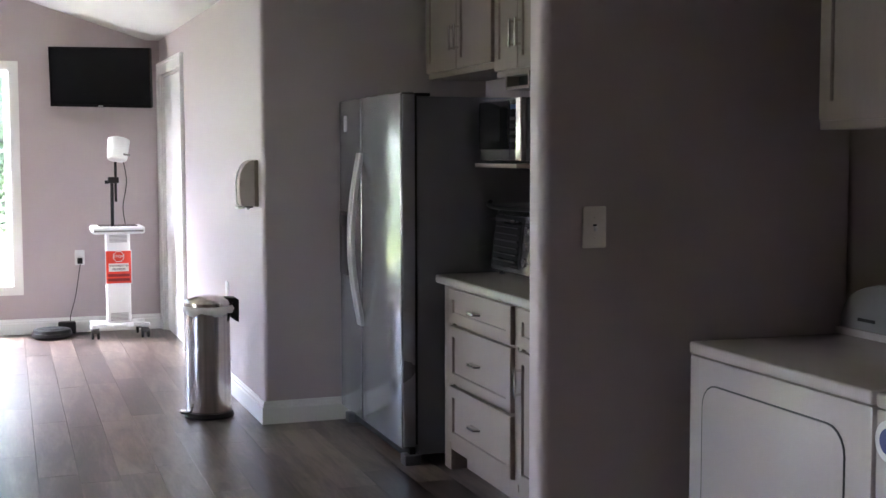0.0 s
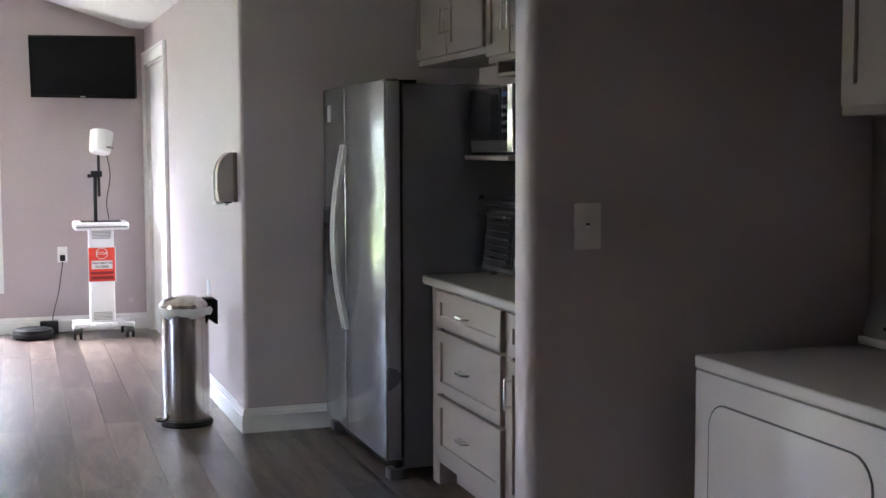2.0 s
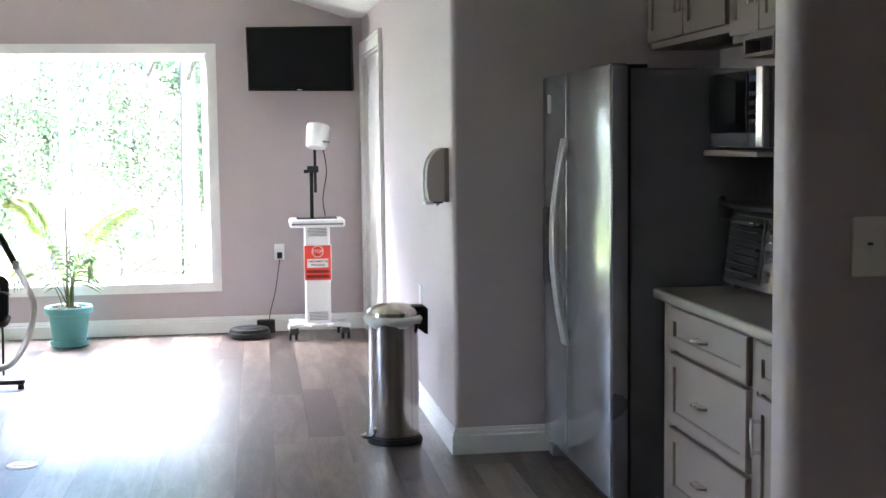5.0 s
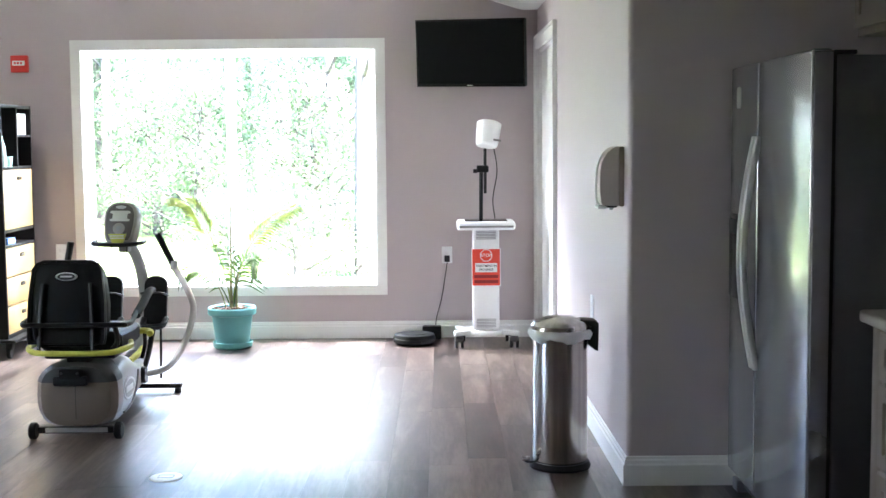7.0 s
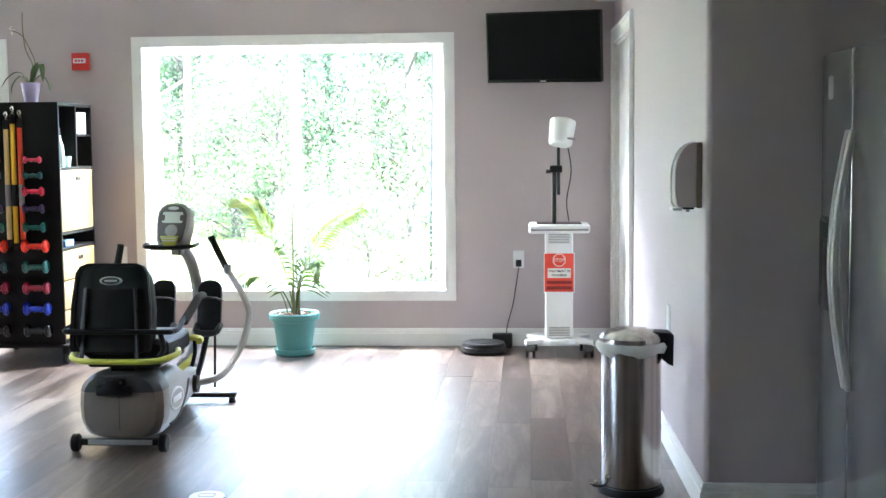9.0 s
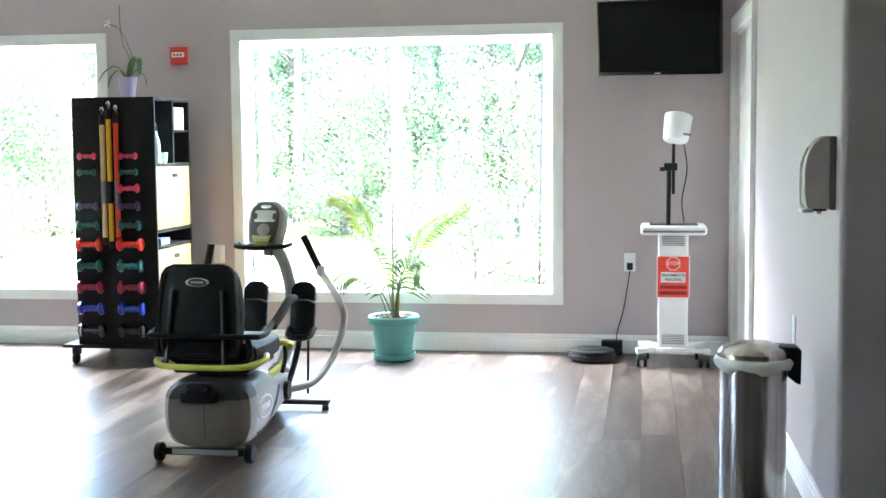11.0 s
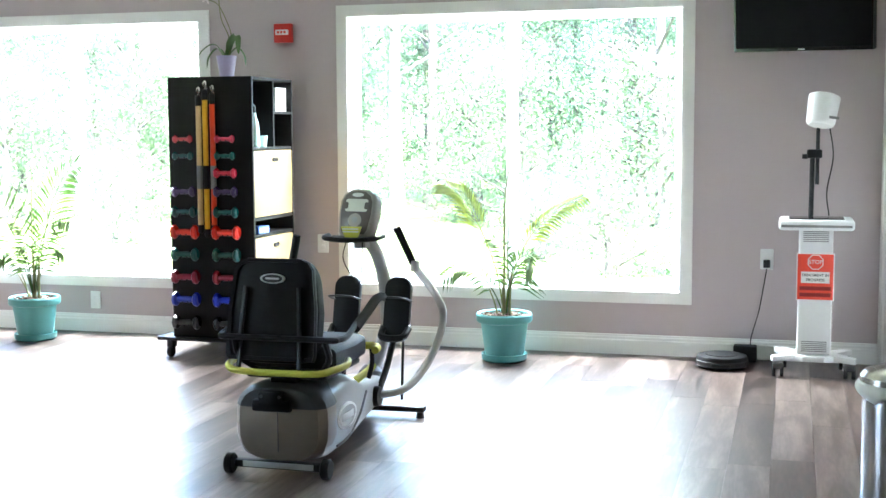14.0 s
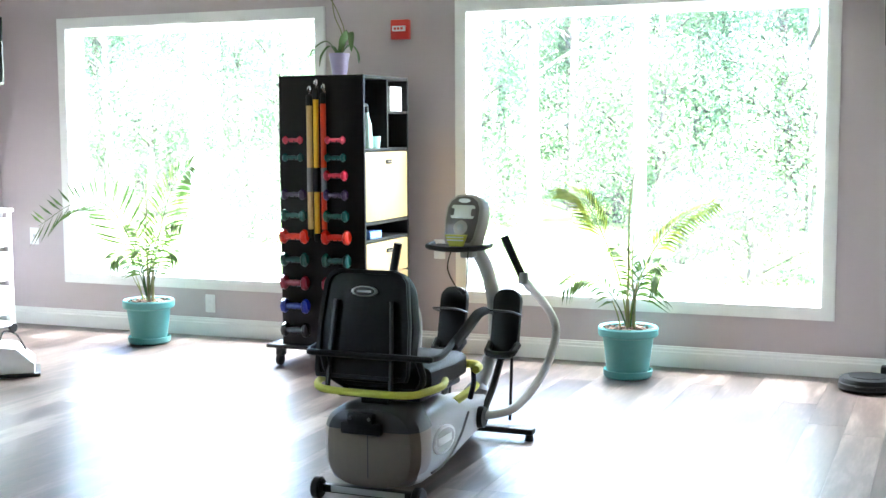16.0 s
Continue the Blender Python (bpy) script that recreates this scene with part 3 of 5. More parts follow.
def wall_cabinet(y0, y1, z0, z1, xf, doors, label, handle_low=True):
    c = thing("wall_cabinet", label, "cabinet", group="wall cabinets")
    part("body", box(xf + 0.021, XK - 0.004, y0, y1, z0, z1, 0.002), CAB, c)
    w = (y1 - y0 - 0.03) / doors
    for i in range(doors):
        a = y0 + 0.015 + i * w
        f = shaker(c, "door", xf, a + 0.002, a + w - 0.002, z0 + 0.03, z1 - 0.01)
        hy = (a + w - 0.035 if i == 0 else a + 0.035) if doors == 2 else a + 0.035
        pull(f, xf, hy, z0 + 0.19, 0.13, True)
    return c


wall_cabinet(5.605, 6.625, 1.88, 2.43, 2.35, 2, "taupe shaker wall cabinet above the fridge")
mc = wall_cabinet(4.985, 5.595, 1.83, 2.43, 2.35, 2, "taupe shaker wall cabinet above the microwave")
part("vent_box", ring(rect(4.99, 5.26, 1.755, 1.829), rect(5.005, 5.245, 1.768, 1.817), 2.28, 2.6, "x"), CAB, mc, "taupe box with a dark slot")
# black plate put in for the shade inside the open box
part("recess_dark_plate", box(2.34, 2.345, 5.004, 5.246, 1.767, 1.818), BLACK, mc)
wall_cabinet(4.24, 4.975, 1.45, 2.43, 2.35, 2, "taupe shaker wall cabinet over the counter")
wall_cabinet(3.475, 4.23, 1.45, 2.43, 2.35, 2, "taupe shaker wall cabinet over the counter")

# microwave on its shelf
sh = thing("microwave_shelf", "thin taupe shelf under the microwave on wall brackets", "shelf")
part("board", box(2.22, XK - 0.003, 4.985, 5.57, 1.405, 1.425, 0.003), CAB, sh)
part("bracket", prism([(2.4, 1.404), (XK - 0.003, 1.404), (XK - 0.003, 1.33)], 5.3, 5.32, "y"), CAB, sh)
part("bracket", prism([(2.4, 1.404), (XK - 0.003, 1.404), (XK - 0.003, 1.33)], 5.02, 5.04, "y"), CAB, sh)
mw = thing("microwave", "stainless steel microwave with black door on a shelf", "microwave")
part("body", box(2.275, 2.66, 5.0, 5.605, 1.436, 1.715, 0.008), STEELDK, mw)
part("fascia", box(2.25, 2.274, 5.0, 5.605, 1.436, 1.715, 0.006), STEEL, mw, "brushed steel front")
part("door", box(2.243, 2.2515, 5.135, 5.604, 1.488, 1.706, 0.004), BLACKGLOSS, mw, "black glass door")
part("door_window", prism(rounded(0.31, 0.15, 0.012, 5.385, 1.60), 2.2405, 2.2432, "x"), OVENGLASS, mw)
part("control_panel", box(2.244, 2.2515, 5.035, 5.131, 1.488, 1.706, 0.003), BLACKGLOSS, mw, "black control panel")
part("display", box(2.2425, 2.2445, 5.05, 5.11, 1.665, 1.685), mat("display_blue", (0.04, 0.09, 0.22), 0.3, bump=0), mw, "small blue display")
for i in range(4):
    for j in range(3):
        part("key", box(2.2428, 2.2445, 5.048 + 0.024 * j, 5.064 + 0.024 * j, 1.52 + 0.032 * i, 1.535 + 0.032 * i), PADGREY, mw)
part("lower_seam", box(2.2482, 2.2505, 5.131, 5.134, 1.44, 1.486), BLACK, mw)
part("edge_strip", prism([(2.2495, 4.998), (2.2495, 5.03), (2.236, 5.03), (2.2435, 4.998)], 1.44, 1.712, "z", 0.001), CHROME, mw, "polished steel edge strip")
for y in (5.06, 5.54):
    part("foot", box(2.32, 2.36, y, y + 0.03, 1.425, 1.437), BLACK, mw)

# toaster oven on the counter
to = thing("toaster_oven", "stainless toaster oven with glass door on the counter", "toaster oven")
part("body", prism([(2.27, 0.935), (2.30, 1.19), (2.33, 1.215), (2.62, 1.215), (2.62, 0.925), (2.29, 0.925)], 4.95, 5.42, "y", 0.006), STEEL, to)
part("lid", prism([(2.285, 1.216), (2.28, 1.235), (2.6, 1.24), (2.61, 1.216)], 4.93, 5.44, "y", 0.006), BLACK, to, "black top rack")
gb = box(2.262, 2.272, 5.07, 5.395, 0.955, 1.185, 0.004)
gb.transform(Matrix.Translation((2.267, 0, 0.93)) @ Matrix.Rotation(radians(6.5), 4, "Y") @ Matrix.Translation((-2.267, 0, -0.93)))
part("door", gb, OVENGLASS, to, "dark glass door")
for k in range(7):
    part("rack_wire", tube([(2.259 + 0.0034 * k, 5.10, 0.985 + 0.03 * k), (2.259 + 0.0034 * k, 5.37, 0.985 + 0.03 * k)], 0.0025 if k % 3 else 0.005, 6, 1), CHROME, to)
part("lid_lip", tube([(2.29, 5.47, 1.245), (2.275, 5.44, 1.226), (2.27, 5.2, 1.222), (2.275, 4.95, 1.226)], 0.011, 8, 5), BLACK, to, "black overhanging lip")
part("door_handle", tube([(2.262, 5.10, 1.165), (2.245, 5.12, 1.17), (2.245, 5.38, 1.17), (2.262, 5.40, 1.165)], 0.008, 8, 4), CHROME, to)
for z in (0.99, 1.06, 1.13):
    part("knob", lathe([(0, 0), (0.022, 0), (0.02, 0.02), (0, 0.022)], 16, pose(2.28 + (z - 0.93) * 0.1, 5.02, z, 0, -90, 0)), CHROME, to)
for x in (2.31, 2.57):
    for y in (4.99, 5.37):
        part("foot", lathe([(0, 0), (0.014, 0), (0.016, 0.016), (0, 0.016)], 10, pose(x, y, 0.91)), BLACK, to)

# fridge
FY0, FY1, FX, FT = 5.485, 6.61, 1.85, 1.755
fr = thing("fridge", "stainless side-by-side fridge with curved handles and dispenser", "fridge")
part("body", box(FX + 0.085, 2.64, FY0 + 0.012, FY1 - 0.012, 0.05, FT - 0.02, 0.006), STEELDK, fr, "dark grey textured sides")
split = 6.17
for a, c in ((FY0, split - 0.004), (split + 0.004, FY1)):
    part("door", box(FX, FX + 0.07, a, c, 0.085, FT, 0.012, 3), STEEL, fr, "brushed stainless door")
    part("gasket", box(FX + 0.07, FX + 0.085, a + 0.015, c - 0.015, 0.10, FT - 0.015), BLACK, fr)
    part("hinge_cover", box(FX + 0.075, FX + 0.15, a + (0.01 if a < 6 else c - a - 0.06), a + (0.06 if a < 6 else c - a - 0.01), FT - 0.019, FT - 0.004, 0.004), BLACK, fr)
part("door_edge", box(FX + 0.009, FX + 0.068, FY0 - 0.003, FY0 + 0.002, 0.095, FT - 0.012, 0.001), STEELEDGE, fr, "dark grey door edge")
for s in (-1, 1):
    y = split + s * 0.026
    arc = [(FX - 0.006 - 0.062 * math.sin(math.pi * (0.04 + 0.92 * k / 24)), 0.585 + 0.89 * k / 24) for k in range(25)]
    bar = prism([(x, z) for x, z in arc] + [(x + 0.024, z) for x, z in arc[::-1]], y - 0.017, y + 0.017, "y", 0.006)
    part("door_handle", bar, SATIN, fr, "curved satin steel handle")
part("dispenser", prism(rounded(0.17, 0.34, 0.02, 6.51, 0.99), FX - 0.006, FX + 0.002, "x", 0.002), BLACKGLOSS, fr, "black water dispenser")
part("dispenser_panel", box(FX - 0.009, FX - 0.005, 6.44, 6.58, 1.08, 1.14, 0.002), BLACK, fr)
part("badge", prism(rounded(0.06, 0.085, 0.012, 6.47, 1.63), FX - 0.003, FX + 0.001, "x"), BADGE, fr, "small silver badge")
part("kick_grille", box(FX + 0.05, FX + 0.08, FY0 + 0.03, FY1 - 0.03, 0.02, 0.08, 0.004), BLACK, fr)
for y in (FY0 + 0.01, FY1 - 0.09):
    part("foot", box(FX + 0.02, FX + 0.1, y, y + 0.08, 0.0, 0.05, 0.006), STEELDK, fr)


# ---- wall fittings ----
def plate(at, label, name="light_switch", toggle=True, category="switch", material=CREAM):
    """A wall plate that faces -y in its own axes."""
    p = thing(name, label, category, at)
    part("plate", prism(rounded(0.078, 0.125, 0.006), -0.007, 0.0, "y", 0.003), material, p)
    if toggle:
        part("slot", box(-0.006, 0.006, -0.0078, -0.006, 0.003, 0.009), PADGREY, p)
        part("toggle", box(-0.0045, 0.0045, -0.018, -0.006, -0.011, 0.003, 0.002), WHITEPL, p)
        for z in (-0.03, 0.03):
            part("screw", lathe([(0.0035, 0), (0.003, 0.0015), (0, 0.002)], 8, pose(0, -0.007, z, 90, 0, 0)), material, p)
    else:
        for z in (-0.021, 0.021):
            part("socket", prism(rounded(0.032, 0.028, 0.009, 0, z), -0.009, -0.006, "y", 0.001), material, p)
    return p


plate(pose(1.793, YS, 1.247), "ivory toggle light switch on a grey wall")
pl = plate(pose(0.687, YW, 0.62), "white wall socket with a black plug in it", "wall_socket", False, "socket", WHITEPL)
plug = part("plug", box(-0.02, 0.02, -0.045, -0.009, -0.05, -0.002, 0.005), BLACK, pl, "black power plug")
plate(pose(-3.92, YW, 0.225), "white wall socket under the window", "wall_socket", False, "socket", WHITEPL)
plate(pose(-2.19, YW, 0.66), "white wall socket between the windows", "wall_socket", False, "socket", WHITEPL)
plate(pose(-5.43, YW, 0.655), "white wall switch plate beside the window", "light_switch", True, "switch", WHITEPL)
plate(SKEW @ pose(XR, 7.72, 0.62, 0, 0, -90), "white wall socket above the baseboard", "wall_socket", False, "socket", WHITEPL)

al = thing("fire_alarm", "red fire alarm pull station between the windows", "fire alarm", pose(-2.442, YW, 2.055))
part("box", box(-0.062, 0.062, -0.045, 0, -0.062, 0.062, 0.006), RED, al)
part("pull_bar", box(-0.045, 0.045, -0.058, -0.044, -0.012, 0.022, 0.004), WHITEPL, al, "white pull bar")
for i in range(3):
    part("marking", box(-0.032 + i * 0.023, -0.016 + i * 0.023, -0.0595, -0.0575, -0.003, 0.012), RED, al)

# soap dispenser
dp = thing("soap_dispenser", "beige soap dispenser mounted on the wall", "soap dispenser", SKEW @ pose(XR, 6.742, 0))
part("back", box(-0.022, 0, 0.0, 0.125, 1.182, 1.438, 0.006), TAUPE, dp, "brown back plate")
side = [(-0.0225, 1.185), (-0.0225, 1.439), (-0.036, 1.438), (-0.055, 1.430), (-0.075, 1.413), (-0.09, 1.39), (-0.10, 1.365), (-0.106, 1.33), (-0.107, 1.25), (-0.10, 1.20), (-0.092, 1.187)]
part("cover", prism(side, 0.002, 0.123, "y", 0.004), DISPGREY, dp, "beige curved cover", smooth=22)
part("window_strip", tube([(-0.088, 0.062, 1.40), (-0.105, 0.062, 1.36), (-0.1125, 0.062, 1.32), (-0.1125, 0.062, 1.215), (-0.10, 0.062, 1.188)], 0.005, 6, 4), BADGE, dp, "pale window strip")
part("push_lip", box(-0.112, -0.075, 0.01, 0.115, 1.172, 1.1845, 0.004), BADGE, dp, "pale push lip")
part("nozzle", box(-0.058, -0.04, 0.05, 0.075, 1.166, 1.1848, 0.004), WHITEPL, dp, "white nozzle")
part("outlet_slot", box(-0.072, -0.03, 0.012, 0.113, 1.178, 1.1852, 0.002), BLACK, dp)

# televisions on brackets
def tv(at, w, h, label):
    t = thing("television", label, "television", at)
    part("cabinet", box(-w / 2, w / 2, 0.0, 0.055, -h / 2, h / 2, 0.008), BLACK, t)
    part("screen", box(-w / 2 + 0.012, w / 2 - 0.012, -0.002, 0.001, -h / 2 + 0.022, h / 2 - 0.012), SCREEN, t, "dark screen")
    part("bezel", ring(rect(-w / 2, w / 2, -h / 2, h / 2), rect(-w / 2 + 0.011, w / 2 - 0.011, -h / 2 + 0.02, h / 2 - 0.011), -0.006, 0.001, "y"), BLACKGLOSS, t)
    part("badge", box(-0.02, 0.02, -0.0075, -0.006, -h / 2 + 0.006, -h / 2 + 0.013), BADGE, t)
    part("bracket", box(-0.1, 0.1, 0.055, 0.10, -0.12, 0.12, 0.004), BLACK, t)
    return t


tv1 = tv(pose(0.858, 10.38, 2.087, 6, 1.2, -22), 0.82, 0.475, "black flat television on a tilting wall bracket")
part("arm", tube([(0, 0.08, 0), (0.05, 0.2, 0), (0.0, 0.33, 0.02)], 0.02, 8, 3), BLACK, tv1)
tv2 = tv(pose(-5.47, 10.03, 1.99, 0, 0, 82), 0.82, 0.475, "black flat television on the side wall")
part("arm", tube([(0, 0.08, 0), (0.0, 0.25, 0)], 0.02, 8, 1), BLACK, tv2)

# ---- laundry ----
def machine(y0, y1, label, name, round_badge):
    m = thing(name, label, name, group="laundry machines")
    xf = 2.06
    part("body", box(xf, 2.70, y0, y1, 0.02, 0.865, 0.006), ENAMEL, m)
    part("top", box(xf - 0.004, 2.705, y0, y1, 0.868, 0.905, 0.008, 3), ENAMEL, m, "white enamel top")
    cy, w = (y0 + y1) / 2, y1 - y0
    part("console", prism([(y0 + 0.005, 0.906), (y1 - 0.005, 0.906)] + [(cy + (w / 2 - 0.005) * math.copysign(abs(math.cos(a * math.pi / 16)) ** 0.55, math.cos(a * math.pi / 16)), 0.925 + 0.155 * math.sin(a * math.pi / 16) ** 0.75) for a in range(1, 16)], 2.585, 2.70, "x", 0.012), CONSOLE, m, "grey control console")
    part("console_trim", box(2.572, 2.586, y0 + 0.005, y1 - 0.005, 0.906, 0.93, 0.004), ENAMEL, m)
    part("marking", box(2.5825, 2.5845, y1 - 0.18, y1 - 0.10, 0.955, 0.965), BLACK, m)
    for k in range(2):
        part("knob", lathe([(0, 0), (0.035, 0), (0.032, 0.025), (0, 0.028)], 18, pose(2.584, cy - 0.05 - 0.2 * k, 1.0, 0, -90, 0)), BADGE, m)
    if not round_badge:
        w0, h0 = 0.66, 0.58
        part("door_seam", ring(rounded(w0 + 0.008, h0 + 0.008, 0.073, cy + 0.01, 0.5), rounded(w0, h0, 0.07, cy + 0.01, 0.5), xf - 0.0035, xf + 0.002, "x"), PADGREY, m)
        part("door", prism(rounded(w0, h0, 0.07, cy + 0.01, 0.5), xf - 0.0045, xf + 0.001, "x", 0.002), ENAMEL, m, "white drum door")
        part("door_pull", box(xf - 0.03, xf - 0.011, cy - 0.26, cy - 0.14, 0.47, 0.52, 0.008), ENAMEL, m)
    else:
        part("sticker", lathe([(0, 0), (0.05, 0), (0.05, 0.002), (0, 0.002)], 24, pose(xf - 0.0005, y1 - 0.05, 0.795, 0, -90, 0)), WHITEPL, m, "round white and blue sticker")
        part("sticker_core", lathe([(0, 0), (0.032, 0), (0.032, 0.001), (0, 0.001)], 20, pose(xf - 0.003, y1 - 0.05, 0.795, 0, -90, 0)), BLUEINK, m)
    for x in (2.1, 2.62):
        for y in (y0 + 0.06, y1 - 0.06):
            part("foot", lathe([(0, 0), (0.02, 0), (0.02, 0.022), (0, 0.022)], 10, pose(x, y, 0)), BLACK, m)


machine(2.395, 3.235, "white clothes dryer with rounded door against the wall", "dryer", False)
machine(1.54, 2.38, "white top-loading washing machine with round sticker", "washing_machine", True)
lc = thing("laundry_cabinet", "taupe shaker wall cabinet above the laundry machines", "cabinet")
part("body", box(2.371, XK - 0.004, 1.3, 3.05, 1.535, 2.43, 0.002), CAB, lc)
for a in (1.31, 2.19):
    f = shaker(lc, "door", 2.35, a, a + 0.84, 1.56, 2.42)
    pull(f, 2.35, a + (0.79 if a < 2 else 0.05), 1.72, 0.13, True)

# ---- things along the wall with the door ----
tc = thing("trash_can", "round stainless pedal bin with white liner showing", "trash can", pose(1.178, 6.97, 0))
part("body", lathe([(0.118, 0.03), (0.122, 0.04), (0.122, 0.60), (0.118, 0.603), (0, 0.603)], 40), STEELCAN, tc, "steel barrel with reflections painted as streaks")
part("base", lathe([(0, 0), (0.136, 0), (0.138, 0.012), (0.128, 0.03), (0, 0.03)], 36), BLACK, tc, "black base ring")
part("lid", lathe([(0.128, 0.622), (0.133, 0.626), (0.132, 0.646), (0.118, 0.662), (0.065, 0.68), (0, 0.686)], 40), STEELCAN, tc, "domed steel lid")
lin = bmesh.new()
rngl = random.Random(3)
prev = None
seg = 48
rows = []
for j, (r, z) in enumerate(((0.124, 0.63), (0.137, 0.627), (0.144, 0.612), (0.139, 0.596), (0.127, 0.588))):
    rows.append([lin.verts.new(((r + (rngl.uniform(-0.005, 0.008) if j else 0)) * math.cos(2 * math.pi * i / seg), (r + (rngl.uniform(-0.005, 0.008) if j else 0)) * math.sin(2 * math.pi * i / seg), z - (rngl.uniform(0, 0.012) + 0.009 * math.sin(i * 0.7) if j > 2 else 0))) for i in range(seg)])
for p, q in zip(rows, rows[1:]):
    for i in range(seg):
        lin.faces.new((p[i], p[(i + 1) % seg], q[(i + 1) % seg], q[i]))
part("liner", lin, LINER, tc, "crumpled white bin liner", smooth=60)
part("hinge", prism([(0.06, 0.672), (0.15, 0.668), (0.168, 0.655), (0.166, 0.53), (0.15, 0.535), (0.118, 0.56), (0.118, 0.625), (0.134, 0.64)], -0.05, 0.05, "y", 0.006), BLACK, tc, "black hinge housing")
part("pedal", tube([(-0.115, -0.03, 0.03), (-0.15, -0.04, 0.03), (-0.165, -0.045, 0.045)], 0.012, 8, 4, flat=0.5), BLACK, tc, "foot pedal")
part("pedal_plate", box(-0.175, -0.14, -0.065, -0.02, 0.04, 0.052, 0.004), CHROME, tc)

# treatment cart
cx, cy = 0.963, 10.33
tr = thing("treatment_cart", "white medical treatment cart with lamp head on castors", "medical cart", pose(cx, cy, 0))
part("column", box(-0.094, 0.094, -0.06, 0.10, 0.12, 0.84, 0.012, 3), WHITEPL, tr)
part("tray", box(-0.205, 0.205, -0.16, 0.18, 0.84, 0.90, 0.02, 4), WHITEPL, tr, "white moulded tray")
part("tray_edge", box(-0.19, 0.19, -0.1635, -0.158, 0.858, 0.872), CONSOLE, tr, "grey groove")
part("tray_screen", box(-0.15, 0.15, -0.12, 0.1, 0.899, 0.905, 0.002), BLACKGLOSS, tr, "dark control screen")
bz = bmesh.new()
prism([(-0.06, -0.1), (0.06, -0.1), (0.11, -0.06), (0.225, -0.14), (0.235, -0.09), (0.13, 0.05), (0.22, 0.19), (0.16, 0.2), (0.07, 0.13), (-0.07, 0.13), (-0.16, 0.2), (-0.22, 0.19), (-0.13, 0.05), (-0.235, -0.09), (-0.225, -0.14), (-0.11, -0.06)], 0.085, 0.118, "z", 0.006, bz)
part("base", bz, WHITEPL, tr, "white star-shaped base")
for x, y in ((-0.195, -0.12), (0.195, -0.12), (-0.18, 0.16), (0.18, 0.16)):
    c = part("castor", box(x - 0.03, x + 0.03, y - 0.035, y + 0.035, 0.045, 0.084, 0.01), PADGREY, tr, "grey castor")
    for s in (-1, 1):
        part("wheel", lathe([(0, -0.01), (0.034, -0.01), (0.038, -0.006), (0.038, 0.006), (0.034, 0.01), (0, 0.01)], 18, pose(x + s * 0.022, y, 0.038, 0, 90, 0)), BLACK, c)
for z0 in (0.77, 0.14):
    for i in range(6):
        part("vent_slot", box(-0.07, 0.07, -0.0625, -0.0595, z0 + i * 0.011, z0 + i * 0.011 + 0.005), CONSOLE, tr)
part("sign_edge", box(-0.104, 0.104, -0.0635, -0.0605, 0.434, 0.706, 0.001), WHITEPL, tr, "white sign border")
sg = part("sign", box(-0.098, 0.098, -0.066, -0.0615, 0.44, 0.70, 0.001), REDSIGN, tr, "red and white warning sign")
F1 = lambda z, y=-0.0675: pose(0, y, z, 90, 0, 0)
part("octagon", lathe([(0, 0), (0.046, 0), (0.046, 0.001), (0, 0.001)], 8, F1(0.655, -0.0665) @ pose(0, 0, 0, 0, 0, 22.5)), WHITEPL, sg)
part("octagon_inner", lathe([(0, 0), (0.041, 0), (0.041, 0.001), (0, 0.001)], 8, F1(0.655, -0.0673) @ pose(0, 0, 0, 0, 0, 22.5)), REDSIGN, sg)
writing("stop_text", "STOP", 0.032, WHITEPL, sg, F1(0.655, -0.069))
part("panel", box(-0.078, 0.078, -0.0675, -0.0655, 0.535, 0.60), WHITEPL, sg)
writing("text", "TREATMENT IN", 0.0215, INK, sg, F1(0.58, -0.0685), 0.0004)
writing("text", "PROGRESS", 0.0215, INK, sg, F1(0.553, -0.0685), 0.0004)
for z, w in ((0.505, 0.085), (0.468, 0.085)):
    part("marking", box(-w, w, -0.0675, -0.0655, z - 0.011, z + 0.011), DARKRED, sg)
part("pole", tube([(-0.03, 0.08, 0.90), (-0.028, 0.08, 1.28)], 0.014, 10, 1), BLACK, tr, "black pole")
part("pole_arm", tube([(0.0, 0.065, 1.09), (0.0, 0.065, 1.40), (0.005, 0.06, 1.44)], 0.011, 10, 2), BLACK, tr)
part("clamp", box(-0.06, 0.025, 0.045, 0.1, 1.24, 1.29, 0.008), BLACK, tr, "black clamp")
part("clamp_knob", lathe([(0, 0), (0.014, 0), (0.014, 0.03), (0, 0.03)], 12, pose(-0.055, 0.07, 1.25, 0, -90, 0)), BLACK, tr)
hd = part("lamp_head", lathe([(0, 0), (0.066, 0), (0.074, 0.006), (0.08, 0.02), (0.088, 0.16), (0.086, 0.172), (0.07, 0.18), (0, 0.182)], 32, pose(0.008, 0.0, 1.425, -14, 8, 0)), WHITEPL, tr, "white drum-shaped lamp head")
part("logo", box(-0.012, 0.045, -0.085, -0.082, 0.02, 0.035), CONSOLE, hd, at=pose(0.035, 0.0, 1.425, -14, 8, 20))
part("cable", tube([(0.06, 0.04, 1.43), (0.085, 0.06, 1.25), (0.055, 0.07, 1.05), (0.07, 0.08, 0.91)], 0.004, 6, 8), BLACK, tr)

